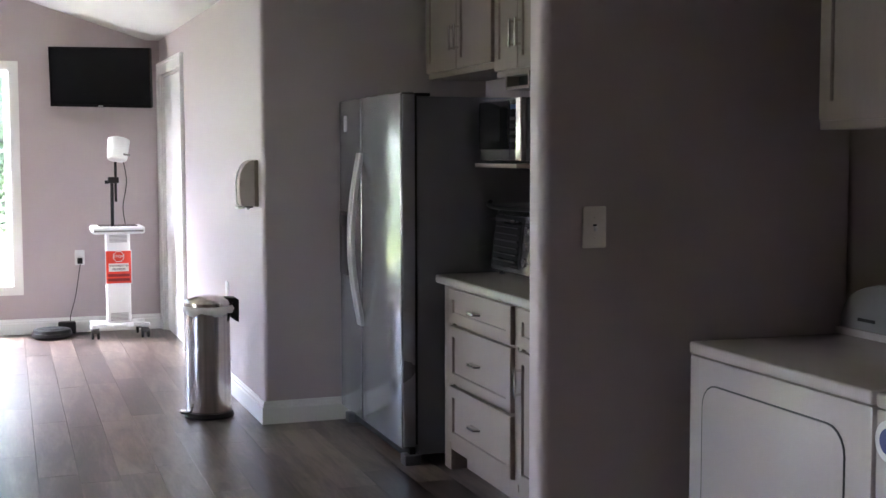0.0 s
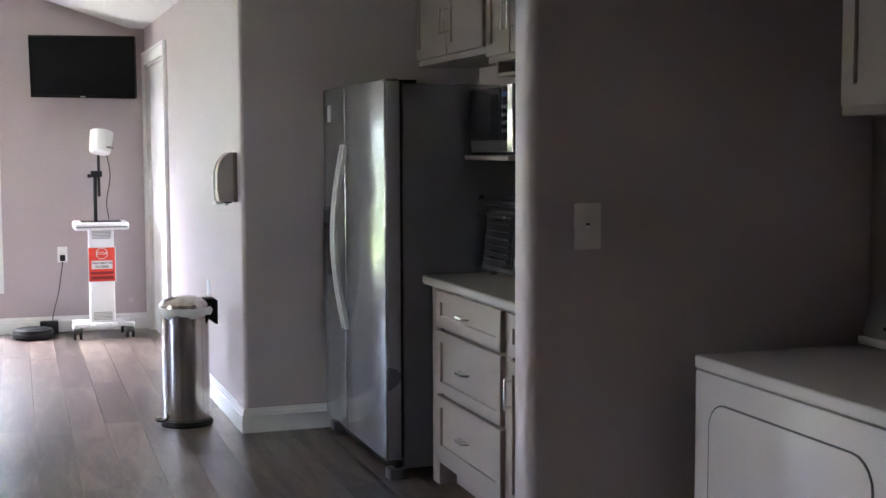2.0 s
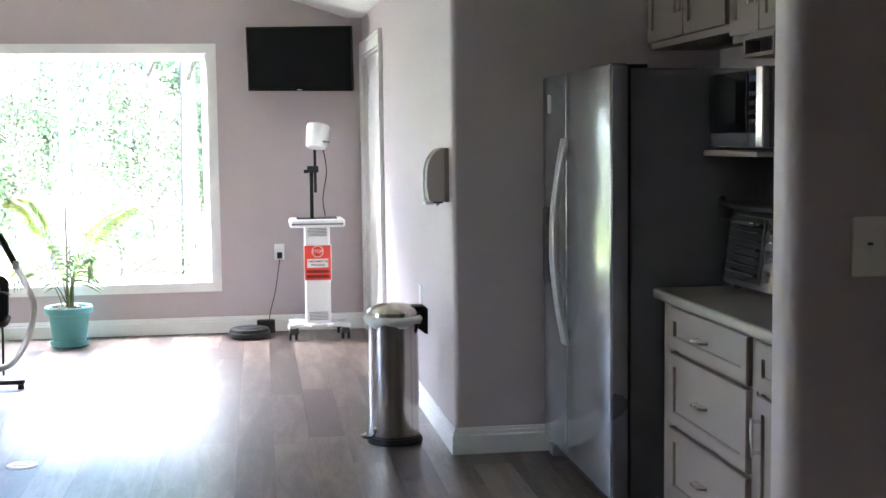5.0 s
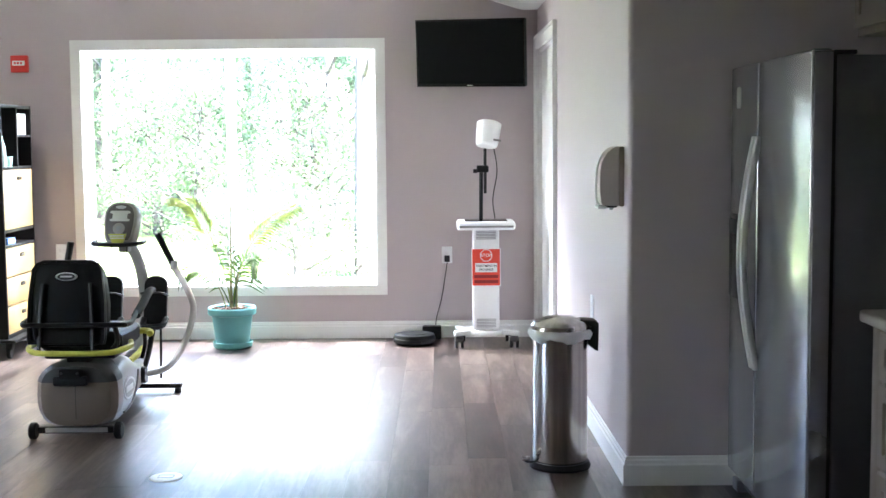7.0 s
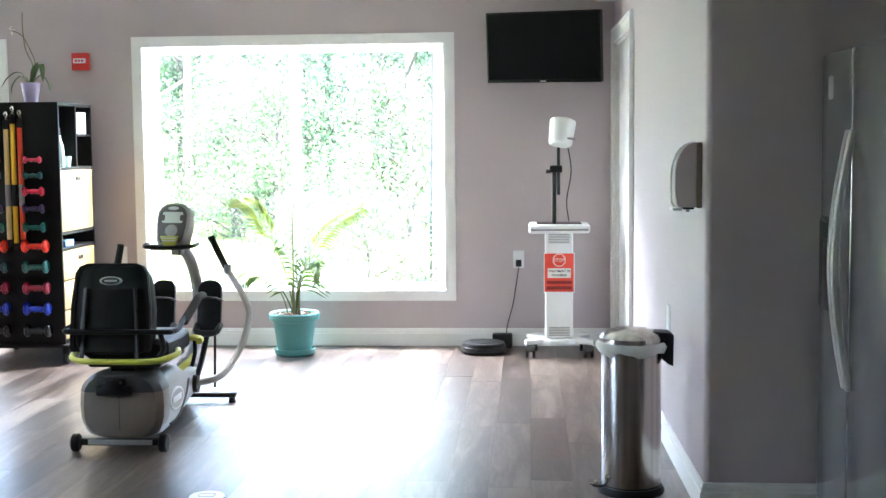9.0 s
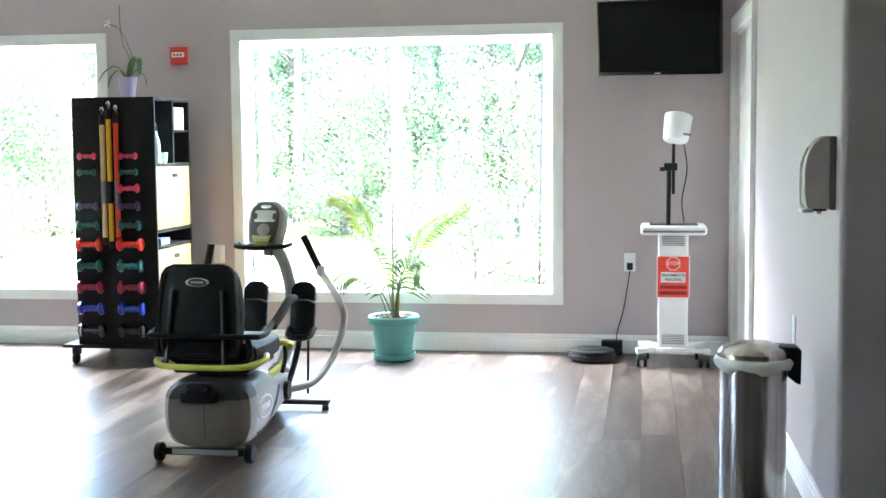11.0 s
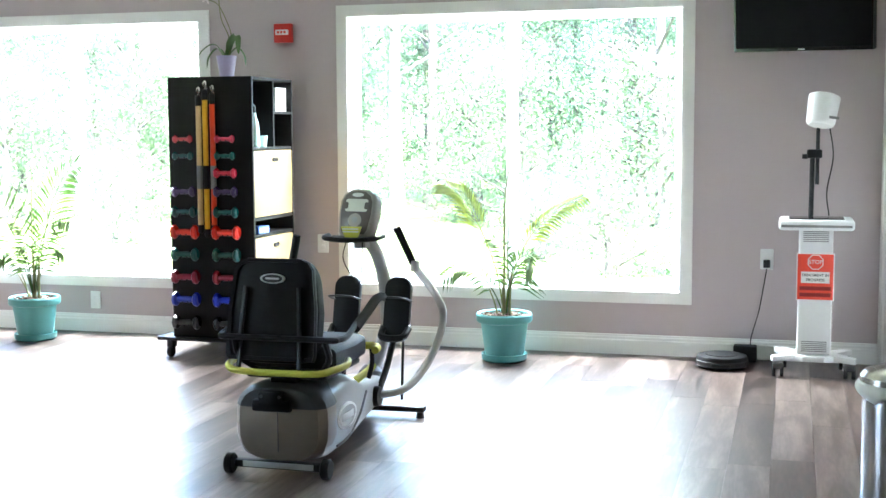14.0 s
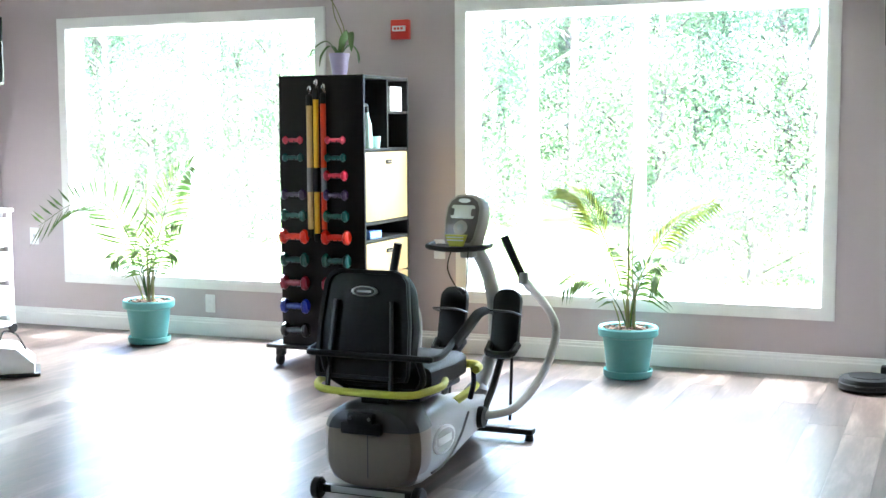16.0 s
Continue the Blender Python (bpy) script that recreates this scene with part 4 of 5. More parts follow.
# robot vacuum and dock
rv = thing("robot_vacuum", "black round robot vacuum parked at its dock", "robot vacuum", pose(0.445, 10.42, 0) @ Matrix.Scale(0.9, 4))
part("body", lathe([(0, 0.01), (0.155, 0.01), (0.166, 0.02), (0.168, 0.06), (0.16, 0.08), (0.14, 0.086), (0, 0.088)], 40), VACGREY, rv, "dark grey shell")
part("bumper", lathe([(0.168, 0.018), (0.172, 0.022), (0.172, 0.05), (0.168, 0.056)], 40), BLACK, rv)
part("lid", lathe([(0.11, 0.087), (0.108, 0.091), (0, 0.092)], 32), VACGREY, rv)
part("sensor", box(-0.06, 0.06, -0.174, -0.166, 0.028, 0.048, 0.003), VACGREY, rv)
for s in (-1, 1):
    part("wheel", box(s * 0.1 - 0.012, s * 0.1 + 0.012, -0.03, 0.03, 0, 0.05, 0.005), BLACK, rv)
dk = thing("charging_dock", "black charging dock with a cable to the socket", "dock")
part("housing", box(0.50, 0.64, 10.60, 10.68, 0, 0.10, 0.01), BLACK, dk)
part("cable", tube([(0.62, 10.685, 0.02), (0.60, 10.69, 0.12), (0.645, 10.69, 0.3), (0.67, 10.69, 0.45), (0.688, 10.685, 0.565)], 0.0035, 6, 8), BLACK, dk, "black power cable")

fo = thing("floor_outlet", "round white floor outlet cover", "floor outlet", pose(-0.57, 6.82, 0))
part("cover", lathe([(0, 0.006), (0.05, 0.006), (0.07, 0.005), (0.074, 0.001), (0.074, 0)], 32), WHITEPL, fo)
part("flap", ring(rounded(0.07, 0.05, 0.01), rounded(0.062, 0.042, 0.007), 0.0062, 0.0075, "z"), CONSOLE, fo)


# ---- shelf unit with dumbbells ----
SX0, SX1, SY0, SY1, SZ0, SZ1 = -2.885, -2.325, 9.91, 10.545, 0.135, 1.742
do = thing("dolly", "black wheeled platform under the shelf unit", "dolly")
part("platform", box(SX0 - 0.10, SX1 + 0.06, SY0 - 0.03, SY1 + 0.05, 0.112, 0.134, 0.004), BOARD, do)
for x in (SX0 - 0.03, SX1 - 0.0):
    for y in (SY0 + 0.03, SY1 - 0.03):
        c = part("castor", box(x - 0.022, x + 0.022, y - 0.03, y + 0.03, 0.06, 0.1115, 0.006), BLACK, do)
        part("wheel", lathe([(0, -0.014), (0.034, -0.014), (0.038, -0.008), (0.038, 0.008), (0.034, 0.014), (0, 0.014)], 18, pose(x, y - 0.012, 0.038, 0, 90, 0)), BLACK, c)
su = thing("shelf_unit", "black shelf unit with birch drawers and weight rack side", "shelf")
T = 0.02
part("side_panel", box(SX0, SX1, SY0, SY0 + T, SZ0, SZ1, 0.002), BOARD, su)
part("side_panel", box(SX0, SX1, SY1 - T, SY1, SZ0, SZ1, 0.002), BOARD, su)
part("back_panel", box(SX0, SX0 + 0.012, SY0 + T, SY1 - T, SZ0, SZ1), BOARD, su)
part("top", box(SX0 + 0.012, SX1, SY0 + T, SY1 - T, SZ1 - T, SZ1 - 0.001, 0.002), BOARD, su)
for z in (SZ0, 1.295, 0.86, 0.757):
    part("shelf", box(SX0 + 0.012, SX1 - 0.003, SY0 + T, SY1 - T, z, z + 0.018, 0.001), BOARD, su)
part("divider", box(SX0 + 0.012, SX1 - 0.003, 10.235, 10.253, 1.313, SZ1 - T), BOARD, su)
part("shelf", box(SX0 + 0.012, SX1 - 0.003, 10.253, SY1 - T, 1.52, 1.535), BOARD, su)
for z0, z1 in ((0.88, 1.293), (0.555, 0.755), (0.358, 0.55), (0.16, 0.352)):
    dr = part("drawer", box(SX1 - 0.4, SX1 - 0.001, SY0 + T + 0.004, SY1 - T - 0.004, z0 + 0.003, z1 - 0.003, 0.002), BIRCH, su, "pale birch drawer front")
    part("pull_slot", prism(rounded(0.085, 0.026, 0.012, (SY0 + SY1) / 2 + 0.02, z1 - 0.062), SX1 - 0.0008, SX1 + 0.004, "x"), BLACK, dr, "dark cup pull")
    part("pull_lip", prism(rounded(0.06, 0.006, 0.0025, (SY0 + SY1) / 2 + 0.02, z1 - 0.062), SX1 + 0.003, SX1 + 0.007, "x"), CHROME, dr)

DUMBS = [("pink", 1.364, 0.125, 1, 1), ("green", 1.262, 0.13, 1, 1), ("crimson", 1.157, 0.145, 0, 1), ("purple", 1.044, 0.15, 1, 1), ("green", 0.92, 0.155, 1, 1),
         ("red", 0.795, 0.178, 1, 1), ("green", 0.658, 0.175, 1, 1), ("maroon", 0.518, 0.178, 1, 1), ("blue", 0.379, 0.18, 1, 1), ("black", 0.235, 0.18, 1, 1)]


def dumbbell(colour, length, x, z):
    d = thing("dumbbell", colour + " vinyl dumbbell resting on rack pegs", "dumbbell", pose(x, SY0 - 0.05, z), "dumbbells on the rack")
    h, r = length / 2, 0.024 + (length - 0.125) * 0.36
    g = 0.011 + (length - 0.125) * 0.14
    part("bar", lathe([(0, -h * 0.62), (g, -h * 0.62), (g * 1.1, 0), (g, h * 0.62), (0, h * 0.62)], 12, pose(0, 0, 0, 0, 90, 0)), DUMB[colour], d)
    for s in (-1, 1):
        part("head", lathe([(0, 0), (r * 0.75, 0.0), (r, 0.008), (r, h * 0.36 - 0.008), (r * 0.75, h * 0.36), (0, h * 0.36)], 8, pose(s * h * 0.6, 0, 0, 0, s * 90, 0)), DUMB[colour], d)
    return d


for colour, z, ln, a, c in DUMBS:
    for x, on in ((-2.768, a), (-2.488, c)):
        if on:
            dumbbell(colour, ln, x, z)
            g = 0.0145 + (ln - 0.125) * 0.154
            for s in (-0.018, 0.018):
                part("peg", tube([(x + s, SY0 + 0.002, z - g), (x + s, SY0 - 0.06, z - g), (x + s, SY0 - 0.068, z - g + 0.012)], 0.003, 6, 3), BLACK, su, "black wire peg")

for x, mt, zt, zb, nm in ((-2.666, WOODBAR_T, 1.665, 0.80, "tan"), (-2.622, WOODBAR_Y, 1.70, 0.775, "yellow"), (-2.574, WOODBAR_O, 1.675, 0.80, "orange")):
    br = thing("exercise_bar", nm + " weighted exercise bar hung on the shelf side", "exercise bar", pose(x, SY0 - 0.03, 0), "exercise bars")
    part("shaft", lathe([(0, zb + 0.03), (0.0165, zb + 0.03), (0.0165, zt - 0.10), (0, zt - 0.10)], 14), mt, br)
    part("grip", lathe([(0.0168, 1.06), (0.0175, 1.062), (0.0175, 1.20), (0.0168, 1.202)], 14), BLACK if nm == "yellow" else CONSOLE, br, "dark printed band")
    part("end_cap", lathe([(0, zb - 0.01), (0.015, zb - 0.008), (0.018, zb), (0.018, zb + 0.04), (0, zb + 0.04)], 14), BLACK, br)
    part("top_cap", lathe([(0, zt - 0.10), (0.018, zt - 0.10), (0.018, zt - 0.045), (0.012, zt - 0.035), (0, zt - 0.035)], 14), BLACK, br)
    part("clip", tube([(0, 0.0, zt - 0.04), (0.012, -0.004, zt - 0.01), (0, 0.012, zt + 0.012), (-0.012, 0.01, zt - 0.005), (0, 0.034, zt - 0.03)], 0.006, 8, 4), CHROME, br, "metal spring clip")

bx = thing("tissue_box", "white box in the upper cubby", "box", pose(-2.40, 10.40, 1.535))
part("carton", box(-0.06, 0.055, -0.085, 0.09, 0, 0.15, 0.003), WHITEPL, bx)
part("side_print", box(0.0555, 0.0565, -0.085, -0.055, 0.005, 0.145), LCD, bx)
bt = thing("pump_bottle", "clear pump bottle in the cubby", "bottle", pose(-2.38, 10.06, 1.313))
part("bottle", lathe([(0, 0), (0.034, 0), (0.036, 0.02), (0.03, 0.14), (0.014, 0.19), (0.014, 0.21), (0, 0.21)], 20), mat("pale_green_plastic", (0.55, 0.72, 0.66), 0.3, bump=0), bt)
part("pump", tube([(0, 0, 0.21), (0, 0, 0.25), (0.0, -0.04, 0.255)], 0.011, 8, 3), BLACK, bt, "black pump")
cu = thing("small_cup", "pale mint cup in the cubby", "cup", pose(-2.365, 10.14, 1.313))
part("cup", lathe([(0, 0), (0.028, 0), (0.036, 0.07), (0.033, 0.07), (0.026, 0.005), (0, 0.005)], 20), mat("mint_plastic", (0.50, 0.74, 0.68), 0.35, bump=0), cu)
bk = thing("blue_box", "blue and white carton on the open shelf", "box", pose(-2.40, 10.09, 0.775))
part("carton", box(-0.07, 0.06, -0.08, 0.08, 0, 0.045, 0.002), mat("blue_card", (0.06, 0.14, 0.42), 0.4, bump=0), bk)
part("side_print", box(0.0605, 0.0612, -0.06, 0.06, 0.012, 0.034), WHITEPL, bk)

# orchid
oc = thing("orchid", "drooping orchid with bare stems in a lilac pot", "potted plant", pose(-2.575, 10.1, SZ1))
part("pot", lathe([(0, 0), (0.042, 0), (0.044, 0.01), (0.062, 0.125), (0.064, 0.135), (0.058, 0.135), (0.05, 0.11), (0, 0.11)], 28), LILAC, oc, "lilac ceramic pot")
part("potting_bark", lathe([(0.052, 0.111), (0.03, 0.118), (0, 0.12)], 16), SOIL, oc)


def strap(pts, w, bm=None):
    """A leaf along a line: tapered, folded along its rib."""
    line = spline(pts, 5)
    b = bmesh.new()
    prev = None
    for i, p in enumerate(line):
        d = (line[min(i + 1, len(line) - 1)] - line[max(i - 1, 0)]).normalized()
        s = d.cross(Vector((0, 0, 1)))
        s = s.normalized() if s.length > 0.05 else Vector((1, 0, 0))
        u = s.cross(d)
        t = i / (len(line) - 1)
        k = w * max(0.05, math.sin(math.pi * min(1, 0.12 + 0.88 * t)) ** 0.6)
        row = [b.verts.new(p - s * k + u * k * 0.3), b.verts.new(p), b.verts.new(p + s * k + u * k * 0.3)]
        if prev:
            for j in (0, 1):
                b.faces.new((prev[j], prev[j + 1], row[j + 1], row[j]))
        prev = row
    return join(bm, b)


for pts, w in ((((0, 0, 0.11), (-0.06, -0.03, 0.20), (-0.13, -0.05, 0.17), (-0.18, -0.06, 0.10)), 0.02), (((0, 0, 0.11), (-0.07, 0.03, 0.18), (-0.13, 0.03, 0.13), (-0.15, 0.03, 0.06)), 0.018),
               (((0, 0, 0.11), (0.05, -0.02, 0.22), (0.085, -0.03, 0.25), (0.10, -0.04, 0.14)), 0.03), (((0, 0, 0.11), (0.06, 0.02, 0.18), (0.10, 0.03, 0.14), (0.115, 0.03, 0.07)), 0.024),
               (((0, 0, 0.11), (0.03, 0.0, 0.20), (0.06, -0.02, 0.27)), 0.032)):
    part("leaf", strap(pts, w), ORCH, oc, smooth=60)
for pts in (((0, 0, 0.1), (0.02, 0, 0.24), (-0.02, -0.02, 0.36), (-0.035, -0.02, 0.50), (-0.03, -0.03, 0.60)), ((0.01, 0, 0.1), (0.035, 0, 0.25), (0.01, 0.0, 0.34), (-0.05, 0.0, 0.45), (-0.12, -0.01, 0.485))):
    part("flower_stem", tube(pts, 0.0035, 6, 6), STEM, oc)
fb = bmesh.new()
for i in range(5):
    a = i * 1.2566
    join(fb, strap(((0, 0, 0), (0.015 * math.cos(a), -0.006, 0.015 * math.sin(a)), (0.032 * math.cos(a), 0, 0.032 * math.sin(a))), 0.012), pose(-0.12, -0.01, 0.485))
part("flower", fb, PETAL, oc, "pale pink flower", smooth=60)


# ---- palms in teal pots ----
def frond(pts, leaflets, length, droop=0.25, tight=1.0, w=0.0095):
    """A feathered palm leaf: a rib and two rows of narrow leaflets."""
    line = spline(pts, 10)
    b = bmesh.new()
    tube(pts, 0.005, 6, 8, b, taper=0.3)
    n = len(line)
    for i in range(leaflets):
        lo = 0.52 if tight > 1.5 else 0.28
        t = lo + (1 - lo) * i / (leaflets - 1)
        k = min(n - 2, int(t * (n - 1)))
        p = line[k]
        d = (line[k + 1] - line[k]).normalized()
        s = d.cross(Vector((0.3, -0.55, 0.75))).normalized()
        ln = length * (0.55 + 0.45 * math.sin(math.pi * min(1.0, 0.15 + t * 0.75)))
        for sg_ in (-1, 1):
            q = d * (0.75 * tight) + s * sg_
            q.normalize()
            u = q.cross(d).normalized()
            wv = u.cross(q).normalized() * w
            m1, m2 = p + q * ln * 0.5 + Vector((0, 0, -droop * 0.12 * ln)), p + q * ln + Vector((0, 0, -droop * ln * 0.55))
            v = [b.verts.new(x) for x in (p, m1 + wv, m2, m1 - wv)]
            b.faces.new(v)
    return b


def palm(at, label, fronds, stems):
    p = thing("potted_palm", label, "potted plant", at, "palms by the windows")
    part("pot", lathe([(0, 0.03), (0.115, 0.03), (0.122, 0.06), (0.145, 0.235), (0.165, 0.24), (0.172, 0.25), (0.172, 0.285), (0.165, 0.295), (0.15, 0.29), (0.145, 0.265), (0, 0.265)], 40), TEAL, p, "teal plastic pot")
    part("saucer", lathe([(0, 0), (0.125, 0), (0.138, 0.012), (0.142, 0.045), (0.136, 0.047), (0.128, 0.02), (0, 0.018)], 40), TEAL, p, "teal saucer")
    part("mulch", lathe([(0.146, 0.268), (0.09, 0.278), (0, 0.282)], 24), SOIL, p, "brown bark mulch")
    chips = bmesh.new()
    rngc = random.Random(9)
    for _ in range(70):
        a, r = rngc.uniform(0, 6.3), 0.14 * rngc.random() ** 0.5
        c = box(-0.013, 0.013, -0.007, 0.007, -0.003, 0.003)
        join(chips, c, pose(r * math.cos(a), r * math.sin(a), 0.28 + rngc.uniform(0, 0.008), rngc.uniform(-25, 25), rngc.uniform(-25, 25), rngc.uniform(0, 360)))
    tagged(part("bark_litter", chips, SOIL, p, smooth=0), kind="stuff")
    for pts, r in stems:
        part("stem", tube(pts, r, 8, 5, taper=0.5), STEM, p)
    for pts, n, ln, dr, tight, mt in fronds:
        part("frond", frond(pts, n, ln, dr, tight, 0.0085), mt, p, smooth=0)
    return p


Z = 0.27
palm(pose(-0.86, 10.33, 0), "young palm with a few fronds in a teal pot", [
    (((0, 0, Z), (-0.05, 0, 0.55), (-0.14, -0.02, 0.80), (-0.24, -0.04, 1.0), (-0.34, -0.06, 1.08)), 34, 0.21, 0.5, 2.0, PALMY),
    (((0, 0, Z), (0.04, 0.02, 0.5), (0.14, 0.03, 0.74), (0.30, 0.02, 0.92), (0.48, 0.0, 1.02)), 30, 0.15, 0.8, 1.7, PALMY),
    (((0.01, 0, Z), (0.04, -0.03, 0.44), (0.10, -0.06, 0.58), (0.17, -0.09, 0.64), (0.22, -0.11, 0.62)), 13, 0.21, 0.9, 0.6, PALM),
    (((0, 0, Z), (-0.06, -0.02, 0.42), (-0.16, -0.04, 0.55), (-0.26, -0.06, 0.58), (-0.36, -0.08, 0.52)), 14, 0.13, 0.8, 1.0, PALM),
    (((0, 0, Z), (0.02, 0.04, 0.5), (-0.03, 0.08, 0.68), (-0.10, 0.1, 0.74)), 12, 0.12, 0.6, 1.0, PALM),
    (((0, 0, Z), (0.03, 0.03, 0.5), (0.08, 0.06, 0.62), (0.16, 0.08, 0.66)), 12, 0.12, 0.6, 1.0, PALM)],
    [(((0.0, 0, Z), (-0.005, 0, 0.42), (0.0, 0, 0.56)), 0.014), (((0.03, 0.01, Z), (0.035, 0, 0.42), (0.05, 0, 0.54)), 0.012), (((-0.04, 0, Z), (-0.06, -0.01, 0.36), (-0.09, -0.02, 0.44)), 0.007),
     (((0.0, 0, 0.5), (0.0, 0, 0.8), (0.005, 0, 1.0), (0.04, 0, 1.24)), 0.007), (((0.02, 0.01, 0.5), (0.02, 0.01, 0.7), (0.028, 0.01, 0.88)), 0.005)])
palm(pose(-4.15, 10.32, 0), "bushy palm with spreading fronds in a teal pot", [
    (((0, 0, Z), (-0.08, -0.02, 0.62), (-0.26, -0.06, 0.92), (-0.50, -0.1, 0.94), (-0.78, -0.14, 0.78)), 18, 0.30, -0.1, 0.9, PALM),
    (((0, 0, Z), (0.06, 0.02, 0.62), (0.14, 0.03, 0.92), (0.24, 0.02, 1.10), (0.36, 0, 1.20)), 20, 0.23, 0.3, 1.1, PALM),
    (((0, 0, Z), (0.05, -0.03, 0.55), (0.16, -0.06, 0.78), (0.28, -0.1, 0.86), (0.38, -0.12, 0.84)), 16, 0.2, 0.5, 0.9, PALM),
    (((0, 0, Z), (-0.02, 0.03, 0.55), (-0.08, 0.06, 0.74), (-0.16, 0.08, 0.80)), 16, 0.16, 0.6, 1.0, PALM),
    (((0, 0, Z), (0.0, -0.05, 0.5), (0.03, -0.12, 0.66), (0.10, -0.18, 0.66)), 16, 0.15, 0.8, 0.9, PALM),
    (((0, 0, Z), (-0.04, -0.05, 0.5), (-0.10, -0.12, 0.62), (-0.16, -0.18, 0.58)), 16, 0.14, 0.8, 0.9, PALM),
    (((0, 0, Z), (0.05, 0.04, 0.5), (0.10, 0.07, 0.62), (0.16, 0.1, 0.60)), 14, 0.13, 0.8, 0.9, PALM)],
    [(((0.0, 0, Z), (0.005, 0, 0.42), (0.0, 0, 0.60)), 0.016), (((0.03, 0.01, Z), (0.04, 0, 0.42), (0.05, 0, 0.56)), 0.012), (((-0.04, 0, Z), (-0.06, -0.01, 0.38), (-0.10, -0.02, 0.50)), 0.007),
     (((-0.03, 0.02, Z), (-0.09, 0.01, 0.38), (-0.13, 0.0, 0.46)), 0.006), (((0.0, 0, 0.5), (0.0, 0, 0.8), (0.01, 0, 1.18)), 0.006)])

# ---- recumbent cross trainer ----
BX, BY = -1.18, 7.58
bk = thing("cross_trainer", "grey recumbent cross trainer with black seat and moving arms", "exercise machine", pose(BX, BY, 0))


def loft(sections, bm=None, power=4.0, seg=28):
    """Rounded-box sections (y, half width, bottom, top) joined into a shell."""
    b = bmesh.new()
    rings = []
    for y, hw, z0, z1 in sections:
        r = []
        for i in range(seg):
            a = 2 * math.pi * i / seg
            c, s = math.cos(a), math.sin(a)
            r.append(b.verts.new((hw * math.copysign(abs(c) ** (2 / power), c), y, (z0 + z1) / 2 + (z1 - z0) / 2 * math.copysign(abs(s) ** (2 / power), s))))
        rings.append(r)
    for p, q in zip(rings, rings[1:]):
        for i in range(seg):
            b.faces.new((p[i], p[(i + 1) % seg], q[(i + 1) % seg], q[i]))
    b.faces.new(rings[0]), b.faces.new(rings[-1])
    bmesh.ops.recalc_face_normals(b, faces=list(b.faces))
    return join(bm, b)


sh = part("shell", loft([(0.03, 0.165, 0.07, 0.31), (0.035, 0.19, 0.06, 0.34), (0.12, 0.196, 0.05, 0.352), (0.30, 0.19, 0.05, 0.365), (0.45, 0.175, 0.06, 0.345), (0.65, 0.145, 0.07, 0.28), (0.85, 0.12, 0.08, 0.235), (1.05, 0.10, 0.09, 0.22), (1.12, 0.07, 0.11, 0.19)], power=5), SHELLGREY, bk, "silver-grey moulded housing")
barrel = [(-0.014, 0.14, 0.075, 0.345), (-0.006, 0.175, 0.062, 0.362), (0.03, 0.204, 0.052, 0.374), (0.10, 0.2085, 0.05, 0.378), (0.135, 0.203, 0.05, 0.378)]
part("rear_cover", loft(barrel, power=3.0), TAUPE, sh, "taupe rear cover")
cap = loft([(y + (-0.0015 if y < 0.1 else 0.0), hw + 0.0015, z0, z1 + 0.002) for y, hw, z0, z1 in barrel] + [(0.22, 0.185, 0.06, 0.376), (0.32, 0.15, 0.10, 0.368)], power=3.0)
bmesh.ops.bisect_plane(cap, geom=list(cap.verts) + list(cap.edges) + list(cap.faces), plane_co=(0, 0, 0.283), plane_no=(0, 0, 1), clear_inner=True)
part("rear_cap", cap, PADGREY, sh, "dark grey top cap")
part("cover_seam", box(-0.0015, 0.0015, -0.0152, -0.012, 0.10, 0.27), PADGREY, sh)
brk = box(-0.105, 0.065, -0.04, 0.05, 0.27, 0.318, 0.01)
box(-0.075, 0.035, -0.042, 0.05, 0.30, 0.355, 0.01, bm=brk)
part("latch_block", brk, BLACK, bk, "black seat carriage bracket")
for x in (-0.06, 0.02):
    part("latch_bolt", lathe([(0, 0), (0.007, 0), (0.007, 0.004), (0, 0.005)], 10, pose(x, -0.042, 0.335, 90, 0, 0)), PADGREY, bk)
part("side_band", tube([(0.199, 0.14, 0.10), (0.1965, 0.24, 0.10), (0.192, 0.36, 0.12), (0.178, 0.5, 0.165), (0.162, 0.6, 0.205), (0.15, 0.66, 0.225)], 0.005, 6, 5), PADGREY, sh, "dark moulded groove")
bd = prism([(0.275 + 0.115 * math.cos(a * 0.2618), 0.20 + 0.056 * math.sin(a * 0.2618)) for a in range(24)], 0.182, 0.1985, "x", 0.002)
bdo = part("badge", bd, WHITEPL, sh, "white oval badge border")
part("badge_field", prism([(0.275 + 0.10 * math.cos(a * 0.2618), 0.20 + 0.045 * math.sin(a * 0.2618)) for a in range(24)], 0.19, 0.1995, "x"), SHELLGREY, bdo)
part("marking", box(0.1985, 0.2003, 0.205, 0.345, 0.185, 0.216, 0.0005), WHITEPL, bdo, "pale raised logo bar")
part("label_plate", box(-0.15, 0.16, -0.034, -0.03, 0.036, 0.06, 0.001), SHELLGREY, bk, "grey label strip")
part("rear_axle", box(-0.19, 0.19, -0.03, 0.01, 0.03, 0.062, 0.006), BLACK, bk)
for s in (-1, 1):
    part("wheel", lathe([(0, -0.018), (0.036, -0.018), (0.043, -0.012), (0.043, 0.012), (0.036, 0.018), (0, 0.018)], 20, pose(s * 0.212, -0.02, 0.043, 0, 90, 0)), BLACK, bk, "black transport wheel")
part("front_bar", box(-0.29, 0.29, 1.10, 1.16, 0.03, 0.06, 0.01), BLACK, bk, "black front stabiliser")
